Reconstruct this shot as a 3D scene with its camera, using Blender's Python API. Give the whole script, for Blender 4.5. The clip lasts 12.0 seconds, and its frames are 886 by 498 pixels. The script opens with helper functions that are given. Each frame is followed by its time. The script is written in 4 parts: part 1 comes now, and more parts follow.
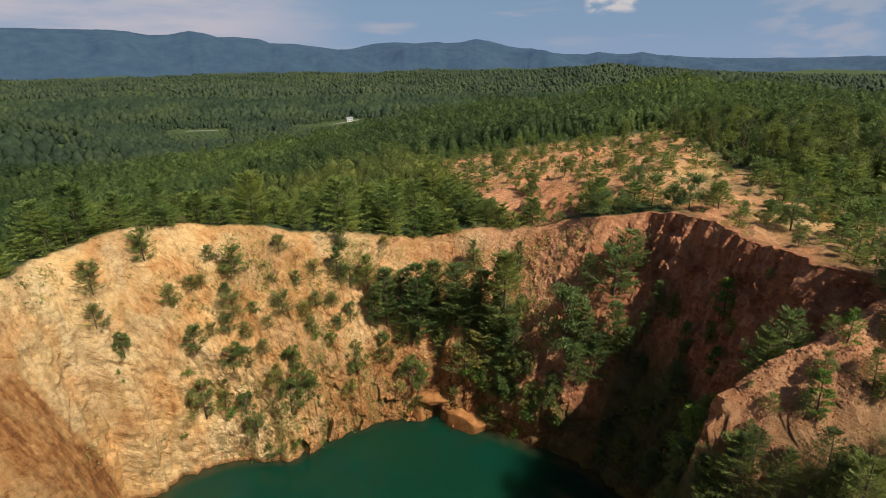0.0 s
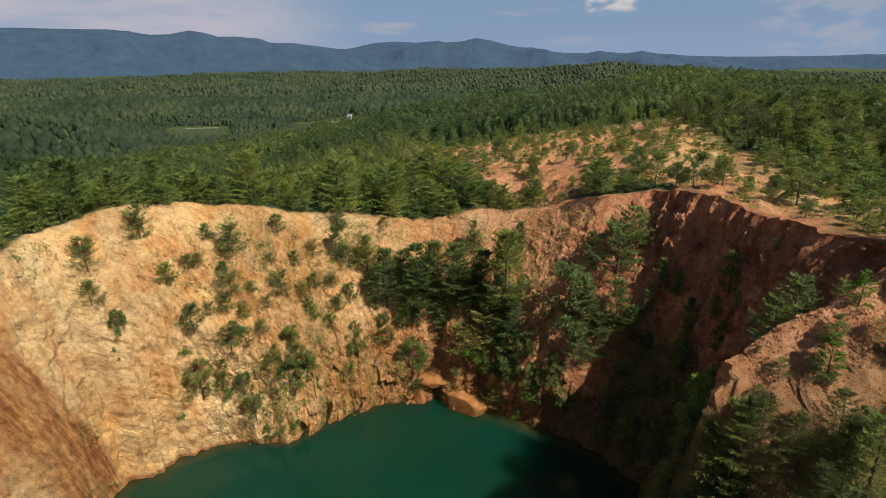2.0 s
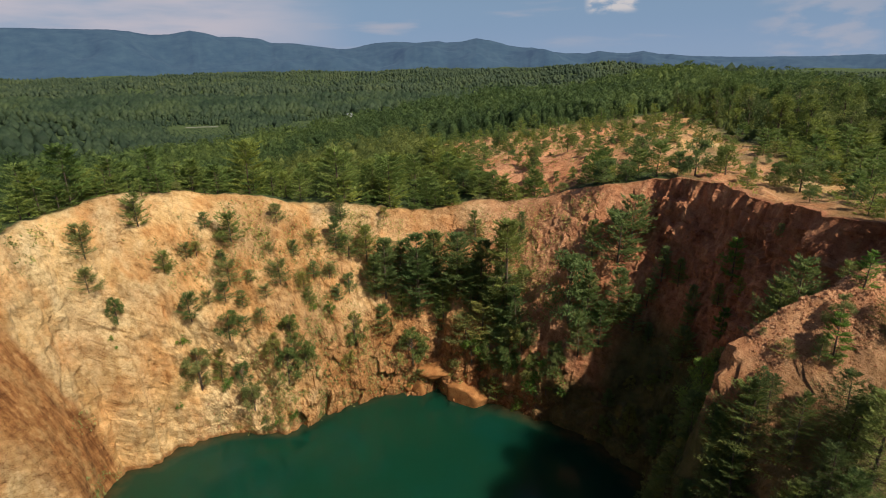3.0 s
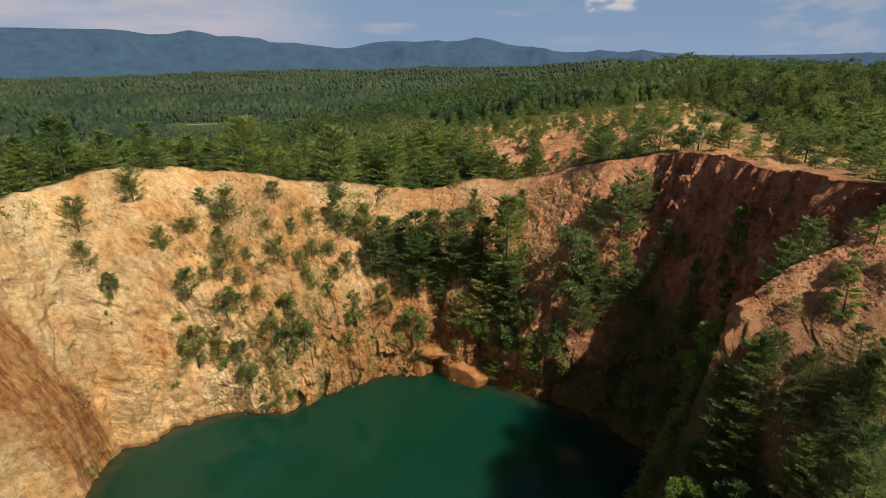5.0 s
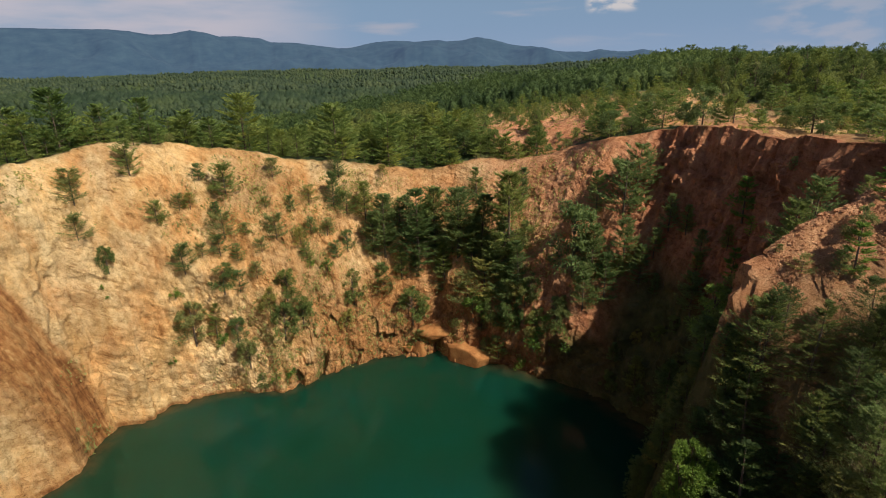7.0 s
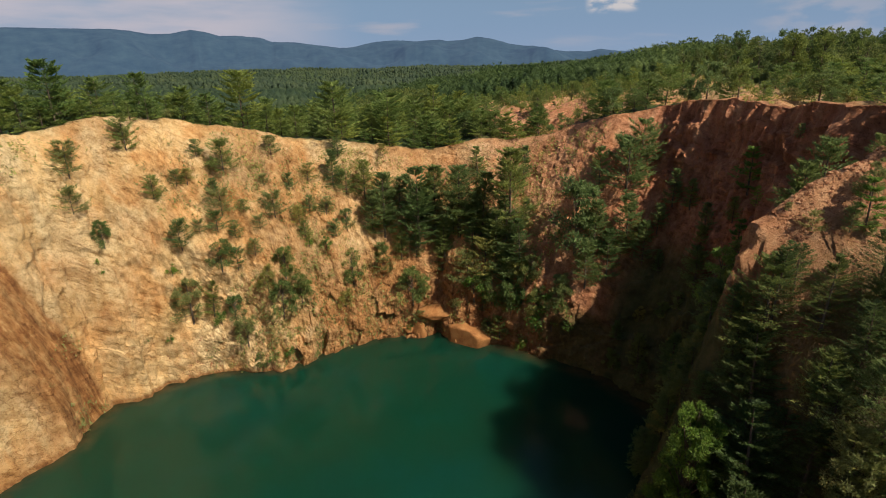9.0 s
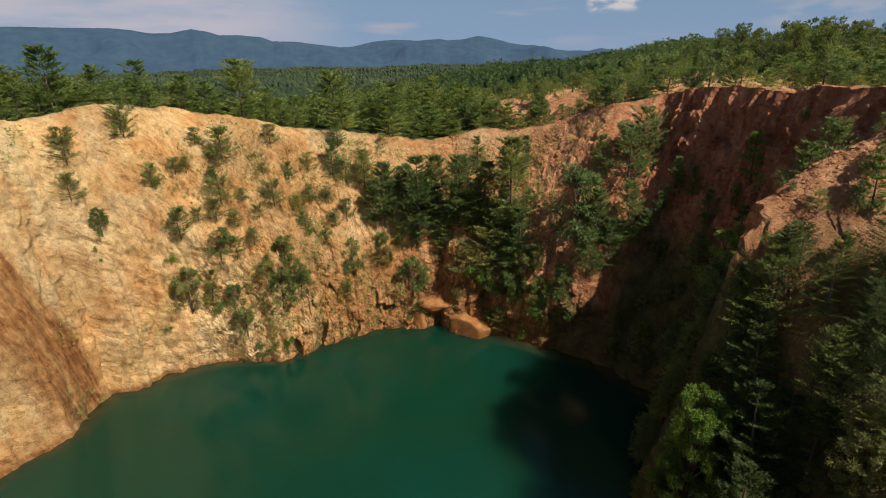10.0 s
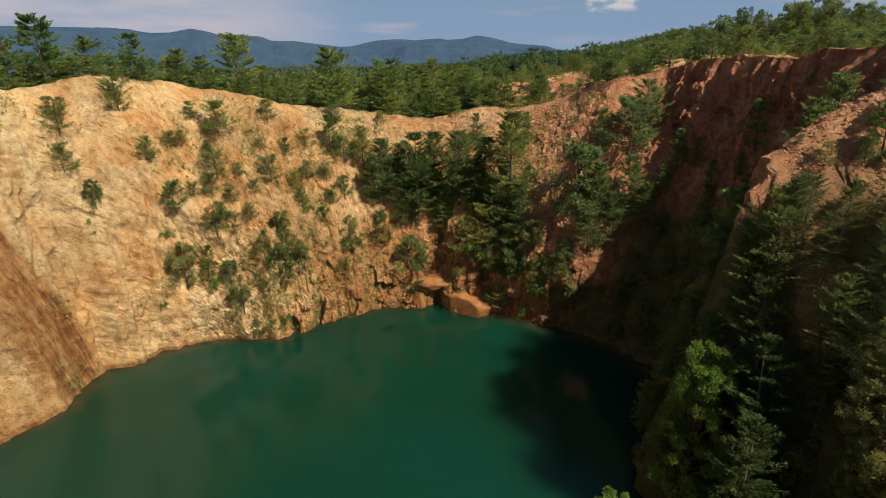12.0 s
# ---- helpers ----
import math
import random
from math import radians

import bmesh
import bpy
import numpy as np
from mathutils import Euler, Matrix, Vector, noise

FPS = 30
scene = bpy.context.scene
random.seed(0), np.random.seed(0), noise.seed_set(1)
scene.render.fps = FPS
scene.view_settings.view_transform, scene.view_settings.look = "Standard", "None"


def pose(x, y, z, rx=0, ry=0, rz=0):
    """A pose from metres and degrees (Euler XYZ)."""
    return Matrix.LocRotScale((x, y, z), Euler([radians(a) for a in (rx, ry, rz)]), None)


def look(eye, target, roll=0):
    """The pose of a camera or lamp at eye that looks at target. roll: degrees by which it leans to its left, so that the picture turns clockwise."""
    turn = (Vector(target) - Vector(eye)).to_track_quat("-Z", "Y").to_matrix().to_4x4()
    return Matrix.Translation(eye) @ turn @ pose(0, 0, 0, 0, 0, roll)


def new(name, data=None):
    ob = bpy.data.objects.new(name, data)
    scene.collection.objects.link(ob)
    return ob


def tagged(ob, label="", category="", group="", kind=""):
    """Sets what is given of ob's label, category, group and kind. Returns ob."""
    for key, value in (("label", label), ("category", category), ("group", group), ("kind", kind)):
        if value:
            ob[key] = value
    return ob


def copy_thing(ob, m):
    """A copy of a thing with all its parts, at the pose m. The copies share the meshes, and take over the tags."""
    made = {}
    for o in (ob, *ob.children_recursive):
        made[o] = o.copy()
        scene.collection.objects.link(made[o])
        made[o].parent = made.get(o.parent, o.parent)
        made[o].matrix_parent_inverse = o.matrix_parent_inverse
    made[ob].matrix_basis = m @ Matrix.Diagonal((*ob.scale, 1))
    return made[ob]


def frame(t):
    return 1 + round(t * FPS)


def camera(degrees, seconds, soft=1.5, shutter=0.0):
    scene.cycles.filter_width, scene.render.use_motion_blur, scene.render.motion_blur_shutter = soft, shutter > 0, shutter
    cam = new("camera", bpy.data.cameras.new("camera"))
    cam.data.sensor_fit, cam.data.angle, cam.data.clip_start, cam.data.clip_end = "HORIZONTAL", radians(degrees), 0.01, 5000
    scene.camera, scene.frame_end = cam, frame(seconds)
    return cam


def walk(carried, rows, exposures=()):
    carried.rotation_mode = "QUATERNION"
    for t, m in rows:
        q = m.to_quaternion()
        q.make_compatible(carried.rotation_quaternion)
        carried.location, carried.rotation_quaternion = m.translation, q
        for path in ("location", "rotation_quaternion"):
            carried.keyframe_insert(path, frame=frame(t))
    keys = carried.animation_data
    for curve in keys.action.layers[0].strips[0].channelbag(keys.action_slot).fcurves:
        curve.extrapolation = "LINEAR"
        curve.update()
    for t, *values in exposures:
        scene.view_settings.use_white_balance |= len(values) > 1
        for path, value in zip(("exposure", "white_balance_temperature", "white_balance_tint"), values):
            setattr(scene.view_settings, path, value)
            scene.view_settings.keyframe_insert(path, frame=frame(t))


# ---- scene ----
cam = camera(80.0, 12.0, soft=1.0)
PATH = [
    (0, (0.37, -2.186, 56.636), (0.371, -0.297, 55.98), -1.0),
    (0.5, (0.359, -2.179, 55.775), (0.359, -0.29, 55.118), -1.1),
    (1, (0.275, -2.182, 54.903), (0.276, -0.293, 54.247), -1.0),
    (1.5, (0.289, -2.237, 54.081), (0.289, -0.348, 53.425), -1.1),
    (2, (0.327, -2.175, 53.28), (0.326, -0.286, 52.623), -1.1),
    (2.5, (0.241, -2.174, 52.417), (0.241, -0.285, 51.761), -1.1),
    (3, (0.316, -2.158, 51.532), (0.314, -0.268, 50.876), -1.1),
    (5, (0.277, -2.307, 47.974), (0.275, -0.418, 47.317), -1.2),
    (5.5, (0.241, -2.353, 47.11), (0.239, -0.464, 46.453), -1.2),
    (6, (0.202, -2.372, 46.235), (0.201, -0.483, 45.579), -1.2),
    (6.5, (0.167, -2.441, 45.302), (0.164, -0.552, 44.646), -1.2),
    (7, (0.225, -2.438, 44.4), (0.22, -0.549, 43.744), -1.3),
    (9, (0.157, -2.556, 41.028), (0.15, -0.666, 40.372), -1.3),
    (9.5, (0.159, -2.52, 40.233), (0.151, -0.631, 39.577), -1.3),
    (10, (0.146, -2.566, 39.464), (0.137, -0.677, 38.807), -1.3),
    (10.5, (0.136, -2.605, 38.566), (0.128, -0.716, 37.909), -1.3),
    (11, (0.146, -2.705, 37.663), (0.138, -0.816, 37.007), -1.3),
    (11.5, (0.137, -2.72, 36.781), (0.129, -0.831, 36.125), -1.2),
    (12, (0.121, -2.771, 35.958), (0.114, -0.882, 35.301), -1.3),
]
walk(cam, [(t, look(eye, target, roll)) for t, eye, target, roll in PATH])


# ---- world, sun and exposure ----
SUN_WAY = Vector((0.522, -0.383, 0.765)).normalized()      # from the ground towards the sun
SUN_EL = math.asin(SUN_WAY.z)
SUN_AZ = math.atan2(SUN_WAY.x, SUN_WAY.y)
sun_data = bpy.data.lights.new("sun", "SUN")
sun_data.energy, sun_data.angle, sun_data.color = 6.1, radians(0.53), (1.0, 0.905, 0.75)
sun = new("sun", sun_data)
sun.matrix_world = look(SUN_WAY * 400, (0, 0, 0))

world = bpy.data.worlds.new("sky")
scene.world = world
world.use_nodes = True
wn, wl = world.node_tree.nodes, world.node_tree.links
wn.clear()
w_out = wn.new("ShaderNodeOutputWorld")
w_bg = wn.new("ShaderNodeBackground")
w_sky = wn.new("ShaderNodeTexSky")
w_sky.sky_type, w_sky.sun_disc = "NISHITA", False
w_sky.sun_elevation, w_sky.sun_rotation = SUN_EL, SUN_AZ
w_sky.air_density, w_sky.dust_density, w_sky.ozone_density = 1.0, 0.6, 2.0
w_bg.inputs["Strength"].default_value = 0.064
w_geo = wn.new("ShaderNodeTexCoord")
w_sep = wn.new("ShaderNodeSeparateXYZ")
wl.new(w_geo.outputs["Generated"], w_sep.inputs["Vector"])


def w_range(value, a, b, c, d):
    """Map a socket smoothly from a..b to c..d."""
    node = wn.new("ShaderNodeMapRange")
    node.interpolation_type = "SMOOTHSTEP"
    for name, v in zip(("From Min", "From Max", "To Min", "To Max"), (a, b, c, d)):
        node.inputs[name].default_value = v
    wl.new(value, node.inputs["Value"])
    return node.outputs["Result"]


def w_math(op, a, b):
    node = wn.new("ShaderNodeMath")
    node.operation = op
    for sock, v in zip(node.inputs, (a, b)):
        if isinstance(v, (int, float)):
            sock.default_value = v
        else:
            wl.new(v, sock)
    return node.outputs[0]


def w_blend(fac, a, b):
    node = wn.new("ShaderNodeMixRGB")
    wl.new(fac, node.inputs["Fac"])
    wl.new(a, node.inputs["Color1"])
    node.inputs["Color2"].default_value = (*b, 1)
    return node.outputs["Color"]


def w_noise(scale, stretch, shift, detail=7.0):
    m = wn.new("ShaderNodeMapping")
    m.inputs["Scale"].default_value, m.inputs["Location"].default_value = stretch, shift
    n = wn.new("ShaderNodeTexNoise")
    n.inputs["Scale"].default_value, n.inputs["Detail"].default_value = scale, detail
    wl.new(w_geo.outputs["Generated"], m.inputs["Vector"])
    wl.new(m.outputs["Vector"], n.inputs["Vector"])
    return n.outputs["Fac"]


def w_near(az, el):
    """The cosine between a direction of the sky and this one."""
    node = wn.new("ShaderNodeVectorMath")
    node.operation = "DOT_PRODUCT"
    a, e = radians(az), radians(el)
    node.inputs[1].default_value = (math.sin(a) * math.cos(e), math.cos(a) * math.cos(e), math.sin(e))
    wl.new(w_geo.outputs["Generated"], node.inputs[0])
    return node.outputs["Value"]


# pale haze that thickens towards the horizon
sky_col = w_blend(w_range(w_sep.outputs["Z"], 0.0, 0.26, 0.9, 0.0), w_sky.outputs["Color"], (3.1, 4.85, 7.9))
sky_col = w_blend(w_range(w_sep.outputs["Z"], 0.0, 0.075, 0.55, 0.0), sky_col, (4.55, 5.85, 7.9))
# a broad thin bank of cloud, faint streaks and a small puff
bank = w_math("MULTIPLY", w_range(w_near(-38, 6.5), 0.86, 0.97, 0.0, 1.0), w_range(w_noise(2.2, (1.4, 1.4, 9.0), (0.3, 0.0, 0.1)), 0.34, 0.60, 0.1, 1.0))
sky_col = w_blend(w_math("MULTIPLY", bank, 0.85), sky_col, (8.4, 7.7, 8.5))
streak = w_math("MULTIPLY", w_range(w_noise(2.6, (1.6, 1.6, 12.0), (5.3, 1.0, 0.4)), 0.56, 0.74, 0.0, 0.6), w_range(w_sep.outputs["Z"], 0.01, 0.06, 0.0, 1.0))
sky_col = w_blend(streak, sky_col, (7.0, 6.7, 7.5))
puff = w_math("MULTIPLY", w_range(w_near(16.7, 5.5), 0.99885, 0.9996, 0.0, 1.0), w_range(w_noise(30.0, (1, 1, 2.2), (0, 0, 0.02)), 0.34, 0.54, 0.0, 0.9))
puff = w_math("MULTIPLY", puff, w_range(w_sep.outputs["Z"], 0.074, 0.086, 0.0, 1.0))
sky_col = w_blend(puff, sky_col, (9.6, 9.0, 9.0))
puff = w_math("MULTIPLY", w_range(w_near(34.0, 2.8), 0.9945, 0.9995, 0.0, 0.42), w_range(w_noise(16.0, (1, 1, 2.8), (2, 0, 0)), 0.42, 0.64, 0.0, 1.0))
sky_col = w_blend(puff, sky_col, (7.4, 6.9, 7.5))
wl.new(sky_col, w_bg.inputs["Color"])
wl.new(w_bg.outputs["Background"], w_out.inputs["Surface"])


# ---- noise ----
def lattice(ix, iy, iz):
    h = (ix * 374761393 + iy * 668265263 + iz * 1274126177) & 0x7FFFFFFF
    h = ((h ^ (h >> 13)) * 1103515245) & 0x7FFFFFFF
    return ((h ^ (h >> 16)) & 0xFFFF) / 32767.5 - 1.0


def grain(x, y, z):
    """Smooth value noise from -1 to 1 on arrays."""
    x, y, z = np.broadcast_arrays(x, y, z)
    fx, fy, fz = np.floor(x), np.floor(y), np.floor(z)
    ix, iy, iz = fx.astype(np.int64), fy.astype(np.int64), fz.astype(np.int64)
    u, v, w = x - fx, y - fy, z - fz
    u, v, w = u * u * (3 - 2 * u), v * v * (3 - 2 * v), w * w * (3 - 2 * w)
    out = 0.0
    for a in (0, 1):
        for b in (0, 1):
            for c in (0, 1):
                out = out + (u if a else 1 - u) * (v if b else 1 - v) * (w if c else 1 - w) * lattice(ix + a, iy + b, iz + c)
    return out


def fbm(x, y, z, octaves=4):
    out, amp = 0.0, 0.5
    for o in range(octaves):
        out = out + amp * grain(x + 17.3 * o, y - 9.1 * o, z + 5.7 * o)
        x, y, z, amp = x * 2.03, y * 2.03, z * 2.03, amp * 0.5
    return out


def facets(a, b, seed):
    """Broken rock: each cell of a jittered grid is a tilted flat face. From about -1 to 1."""
    ia, ib = np.floor(a).astype(np.int64), np.floor(b).astype(np.int64)
    best, out = np.full(a.shape, 9.0), np.zeros(a.shape)
    for p in (-1, 0, 1):
        for q in (-1, 0, 1):
            ca, cb = ia + p, ib + q
            fa, fb = ca + 0.5 + 0.45 * lattice(ca, cb, seed), cb + 0.5 + 0.45 * lattice(ca, cb, seed + 1)
            d = np.hypot(a - fa, b - fb)
            face = 0.5 * lattice(ca, cb, seed + 2) + 0.8 * lattice(ca, cb, seed + 3) * (a - fa) + (0.35 + 0.6 * lattice(ca, cb, seed + 4)) * (b - fb)
            near = d < best
            best, out = np.where(near, d, best), np.where(near, face, out)
    return out


def smooth(a, b, x):
    t = np.clip((np.asarray(x, float) - a) / (b - a), 0, 1)
    return t * t * (3 - 2 * t)


# ---- node materials ----
class Nodes:
    def __init__(self, name):
        self.mat = bpy.data.materials.new(name)
        self.mat.use_nodes = True
        self.tree = self.mat.node_tree
        self.bsdf = self.tree.nodes["Principled BSDF"]

    def add(self, kind, **values):
        node = self.tree.nodes.new(kind)
        for key, value in values.items():
            node.inputs[key.replace("_", " ")].default_value = value
        return node

    def link(self, a, b):
        self.tree.links.new(a, b)

    def coords(self, scale=(1, 1, 1)):
        c = self.add("ShaderNodeTexCoord")
        m = self.add("ShaderNodeMapping", Scale=scale)
        self.link(c.outputs["Object"], m.inputs["Vector"])
        return m.outputs["Vector"]

    def noise(self, scale, detail=4.0, rough=0.55, stretch=(1, 1, 1)):
        n = self.add("ShaderNodeTexNoise", Scale=scale, Detail=detail, Roughness=rough)
        self.link(self.coords(stretch), n.inputs["Vector"])
        return n.outputs["Fac"]

    def ramp(self, fac, *stops):
        r = self.add("ShaderNodeValToRGB")
        e = r.color_ramp.elements
        while len(e) < len(stops):
            e.new(0.5)
        for k, (pos, col) in enumerate(stops):
            e[k].position, e[k].color = pos, (*col, 1)
        self.link(fac, r.inputs["Fac"])
        return r.outputs["Color"]

    def mix(self, fac, a, b, blend="MIX"):
        m = self.add("ShaderNodeMixRGB")
        m.blend_type = blend
        for sock, val in zip(m.inputs, (fac, a, b)):
            if isinstance(val, (int, float)):
                sock.default_value = val
            elif isinstance(val, tuple):
                sock.default_value = (*val, 1)
            else:
                self.link(val, sock)
        return m.outputs["Color"]

    def bump(self, height, strength, distance, under=None):
        b = self.add("ShaderNodeBump", Strength=strength, Distance=distance)
        self.link(height, b.inputs["Height"])
        if under is not None:
            self.link(under, b.inputs["Normal"])
        return b.outputs["Normal"]

    def done(self, color, rough, normal=None):
        if isinstance(color, tuple):
            self.bsdf.inputs["Base Color"].default_value = (*color, 1)
        else:
            self.link(color, self.bsdf.inputs["Base Color"])
        self.bsdf.inputs["Roughness"].default_value = rough
        self.bsdf.inputs["Specular IOR Level"].default_value = 0.25
        if normal is not None:
            self.link(normal, self.bsdf.inputs["Normal"])
        return self.mat


def ground_material():
    n = Nodes("ground_earth")
    att = n.add("ShaderNodeVertexColor")
    att.layer_name = "zone"
    sep = n.add("ShaderNodeSeparateColor")
    n.link(att.outputs["Color"], sep.inputs["Color"])
    rock = att.outputs["Alpha"]

    def turned(rotation, scale):
        """Object coordinates turned first and stretched after."""
        turn, thin = n.add("ShaderNodeMapping", Rotation=rotation), n.add("ShaderNodeMapping", Scale=scale)
        n.link(n.coords(), turn.inputs["Vector"])
        n.link(turn.outputs["Vector"], thin.inputs["Vector"])
        return thin.outputs["Vector"]

    def noise_at(vector, scale, detail, rough, distort=0.0):
        t = n.add("ShaderNodeTexNoise", Scale=scale, Detail=detail, Roughness=rough, Distortion=distort)
        n.link(vector, t.inputs["Vector"])
        return t.outputs["Fac"]

    big, streak = n.noise(0.16, 5, 0.6), n.noise(0.75, 6, 0.68, (1, 1, 0.3))
    mottle, fine, grit = n.noise(0.5, 9, 0.72), n.noise(1.5, 8, 0.72), n.noise(6.0, 6, 0.72)
    pale = n.ramp(streak, (0.3, (0.50, 0.31, 0.125)), (0.48, (0.66, 0.445, 0.21)), (0.68, (0.76, 0.565, 0.32)))
    orange = n.ramp(streak, (0.36, (0.56, 0.29, 0.11)), (0.62, (0.70, 0.44, 0.20)))
    pale = n.mix(n.ramp(big, (0.44, (0, 0, 0)), (0.56, (1, 1, 1))), orange, pale)
    ashen = n.ramp(fine, (0.35, (0.43, 0.355, 0.20)), (0.6, (0.68, 0.575, 0.37)))
    pale = n.mix(n.ramp(n.noise(0.10, 6, 0.68, (1, 1, 0.4)), (0.46, (0, 0, 0)), (0.60, (0.6, 0.6, 0.6))), pale, ashen)
    red = n.ramp(streak, (0.3, (0.29, 0.104, 0.060)), (0.5, (0.46, 0.190, 0.108)), (0.7, (0.60, 0.32, 0.185)))
    soil = n.mix(sep.outputs["Red"], pale, red)
    # rust brown rock, combed down the dip of the beds
    comb = noise_at(turned((-0.28, 0.0, 0.0), (1.0, 1.0, 0.10)), 1.5, 8, 0.70, 0.2)
    brown = n.ramp(comb, (0.36, (0.19, 0.080, 0.026)), (0.48, (0.33, 0.152, 0.055)), (0.58, (0.45, 0.240, 0.095)), (0.7, (0.62, 0.40, 0.185)))
    patch = noise_at(turned((-0.28, 0.0, 0.0), (1.0, 1.0, 0.35)), 0.42, 8, 0.72)
    brown = n.mix(n.ramp(patch, (0.52, (0, 0, 0)), (0.64, (0.5, 0.5, 0.5))), brown, (0.56, 0.37, 0.17))
    soil = n.mix(sep.outputs["Blue"], soil, brown)
    soil = n.mix(0.68, soil, n.ramp(mottle, (0.33, (0.62, 0.52, 0.42)), (0.45, (0.95, 0.92, 0.86)), (0.58, (1.02, 1.0, 0.98)), (0.7, (1.12, 1.12, 1.10))), "MULTIPLY")
    soil = n.mix(0.66, soil, n.ramp(fine, (0.30, (0.32, 0.25, 0.19)), (0.42, (0.84, 0.80, 0.74)), (0.52, (1.0, 0.99, 0.98)), (0.72, (1.1, 1.1, 1.1))), "MULTIPLY")
    soil = n.mix(0.35, soil, n.ramp(grit, (0.34, (0.42, 0.37, 0.33)), (0.47, (1, 1, 1)), (0.7, (1.08, 1.08, 1.08))), "MULTIPLY")
    soil = n.mix(0.9, soil, n.ramp(n.noise(0.06, 5, 0.62), (0.36, (0.78, 0.72, 0.66)), (0.5, (0.98, 0.97, 0.95)), (0.64, (1.08, 1.06, 1.02))), "MULTIPLY")
    # split blocks in the harder beds, with thin open joints
    bed = turned((0.2, -0.6, 0.0), (0.55, 0.55, 1.25))
    wob = n.add("ShaderNodeVectorMath")
    wob.operation = "ADD"
    n.link(bed, wob.inputs[0])
    jit = n.add("ShaderNodeTexNoise", Scale=0.9, Detail=5.0, Roughness=0.7)
    n.link(bed, jit.inputs["Vector"])
    n.link(jit.outputs["Color"], wob.inputs[1])
    joints, tones = n.add("ShaderNodeTexVoronoi", Scale=0.85), n.add("ShaderNodeTexVoronoi", Scale=0.85)
    joints.feature = "DISTANCE_TO_EDGE"
    n.link(wob.outputs["Vector"], joints.inputs["Vector"])
    n.link(wob.outputs["Vector"], tones.inputs["Vector"])
    tone = n.ramp(n.mix(1.0, (0, 0, 0), tones.outputs["Color"]), (0.1, (0.76, 0.70, 0.62)), (0.5, (1, 1, 1)), (0.9, (1.14, 1.14, 1.16)))
    gap = n.ramp(joints.outputs["Distance"], (0.0, (0.42, 0.32, 0.24)), (0.03, (1, 1, 1)))
    gap = n.mix(n.ramp(mottle, (0.46, (0, 0, 0)), (0.56, (1, 1, 1))), gap, (1.0, 1.0, 1.0))
    soil = n.mix(n.mix(0.75, (0.0, 0.0, 0.0), rock), soil, n.mix(1.0, n.mix(1.0, soil, tone, "MULTIPLY"), gap, "MULTIPLY"))
    ledge_shade = noise_at(turned((0.15, -0.5, 0.0), (0.42, 0.42, 1.9)), 0.9, 9, 0.72, 0.3)
    # shadow marks under small ledges, coloured into the soil
    soil = n.mix(0.8, soil, n.ramp(ledge_shade, (0.33, (0.36, 0.25, 0.16)), (0.40, (0.90, 0.86, 0.80)), (0.52, (1, 1, 1)), (0.68, (1.1, 1.1, 1.08))), "MULTIPLY")
    grass = n.ramp(n.noise(0.5, 5, 0.7), (0.3, (0.028, 0.042, 0.014)), (0.55, (0.055, 0.085, 0.026)), (0.75, (0.11, 0.11, 0.045)))
    # green zone: forest floor, and shade painted on the pit sides
    col = n.mix(sep.outputs["Green"], soil, grass)
    nor = n.bump(streak, 0.3, 0.35)
    nor = n.bump(mottle, 0.22, 0.8, nor)
    nor = n.bump(fine, 0.5, 0.5, nor)
    nor = n.bump(grit, 0.6, 0.14, nor)
    nor = n.bump(n.mix(sep.outputs["Blue"], (0.5, 0.5, 0.5), comb), 0.35, 0.2, nor)
    nor = n.bump(ledge_shade, 0.6, 0.6, nor)
    return n.done(col, 0.92, nor)


def leaf_material(name, dark, mid, light, thin=0.25, rough_scale=0.0):
    n = Nodes(name)
    geo = n.add("ShaderNodeNewGeometry")
    obj = n.add("ShaderNodeObjectInfo")
    col = n.ramp(geo.outputs["Random Per Island"], (0.0, dark), (0.55, mid), (1.0, light))
    tint = n.ramp(obj.outputs["Random"], (0.0, (0.68, 0.78, 0.72)), (0.5, (1, 1, 1)), (1.0, (1.28, 1.12, 0.86)))
    col = n.mix(1.0, col, tint, "MULTIPLY")
    clump = n.ramp(n.noise(0.11, 4, 0.6), (0.35, (0.66, 0.72, 0.68)), (0.65, (1.16, 1.1, 0.98)))
    col = n.mix(1.0, col, clump, "MULTIPLY")
    stand = n.ramp(n.noise(0.011, 4, 0.6), (0.36, (0.62, 0.70, 0.72)), (0.5, (1, 1, 1)), (0.66, (1.32, 1.2, 0.98)))
    col = n.mix(1.0, col, stand, "MULTIPLY")
    if rough_scale:
        lump = n.noise(rough_scale, 6, 0.7)
        col = n.mix(1.0, col, n.ramp(lump, (0.32, (0.58, 0.62, 0.62)), (0.5, (0.96, 0.97, 0.96)), (0.68, (1.24, 1.2, 1.1))), "MULTIPLY")
        n.done(col, 0.6, n.bump(lump, 1.0, 1.4))
    else:
        n.done(col, 0.6)
    trans = n.add("ShaderNodeBsdfTranslucent")
    n.link(col, trans.inputs["Color"])
    both = n.add("ShaderNodeMixShader", Fac=thin)
    n.link(n.bsdf.outputs["BSDF"], both.inputs[1])
    n.link(trans.outputs["BSDF"], both.inputs[2])
    n.link(both.outputs["Shader"], n.tree.nodes["Material Output"].inputs["Surface"])
    return n.mat


def bark_material():
    n = Nodes("bark")
    f = n.noise(6.0, 5, 0.65, (1, 1, 0.25))
    return n.done(n.ramp(f, (0.3, (0.06, 0.04, 0.028)), (0.7, (0.19, 0.14, 0.10))), 0.9, n.bump(f, 0.7, 0.05))


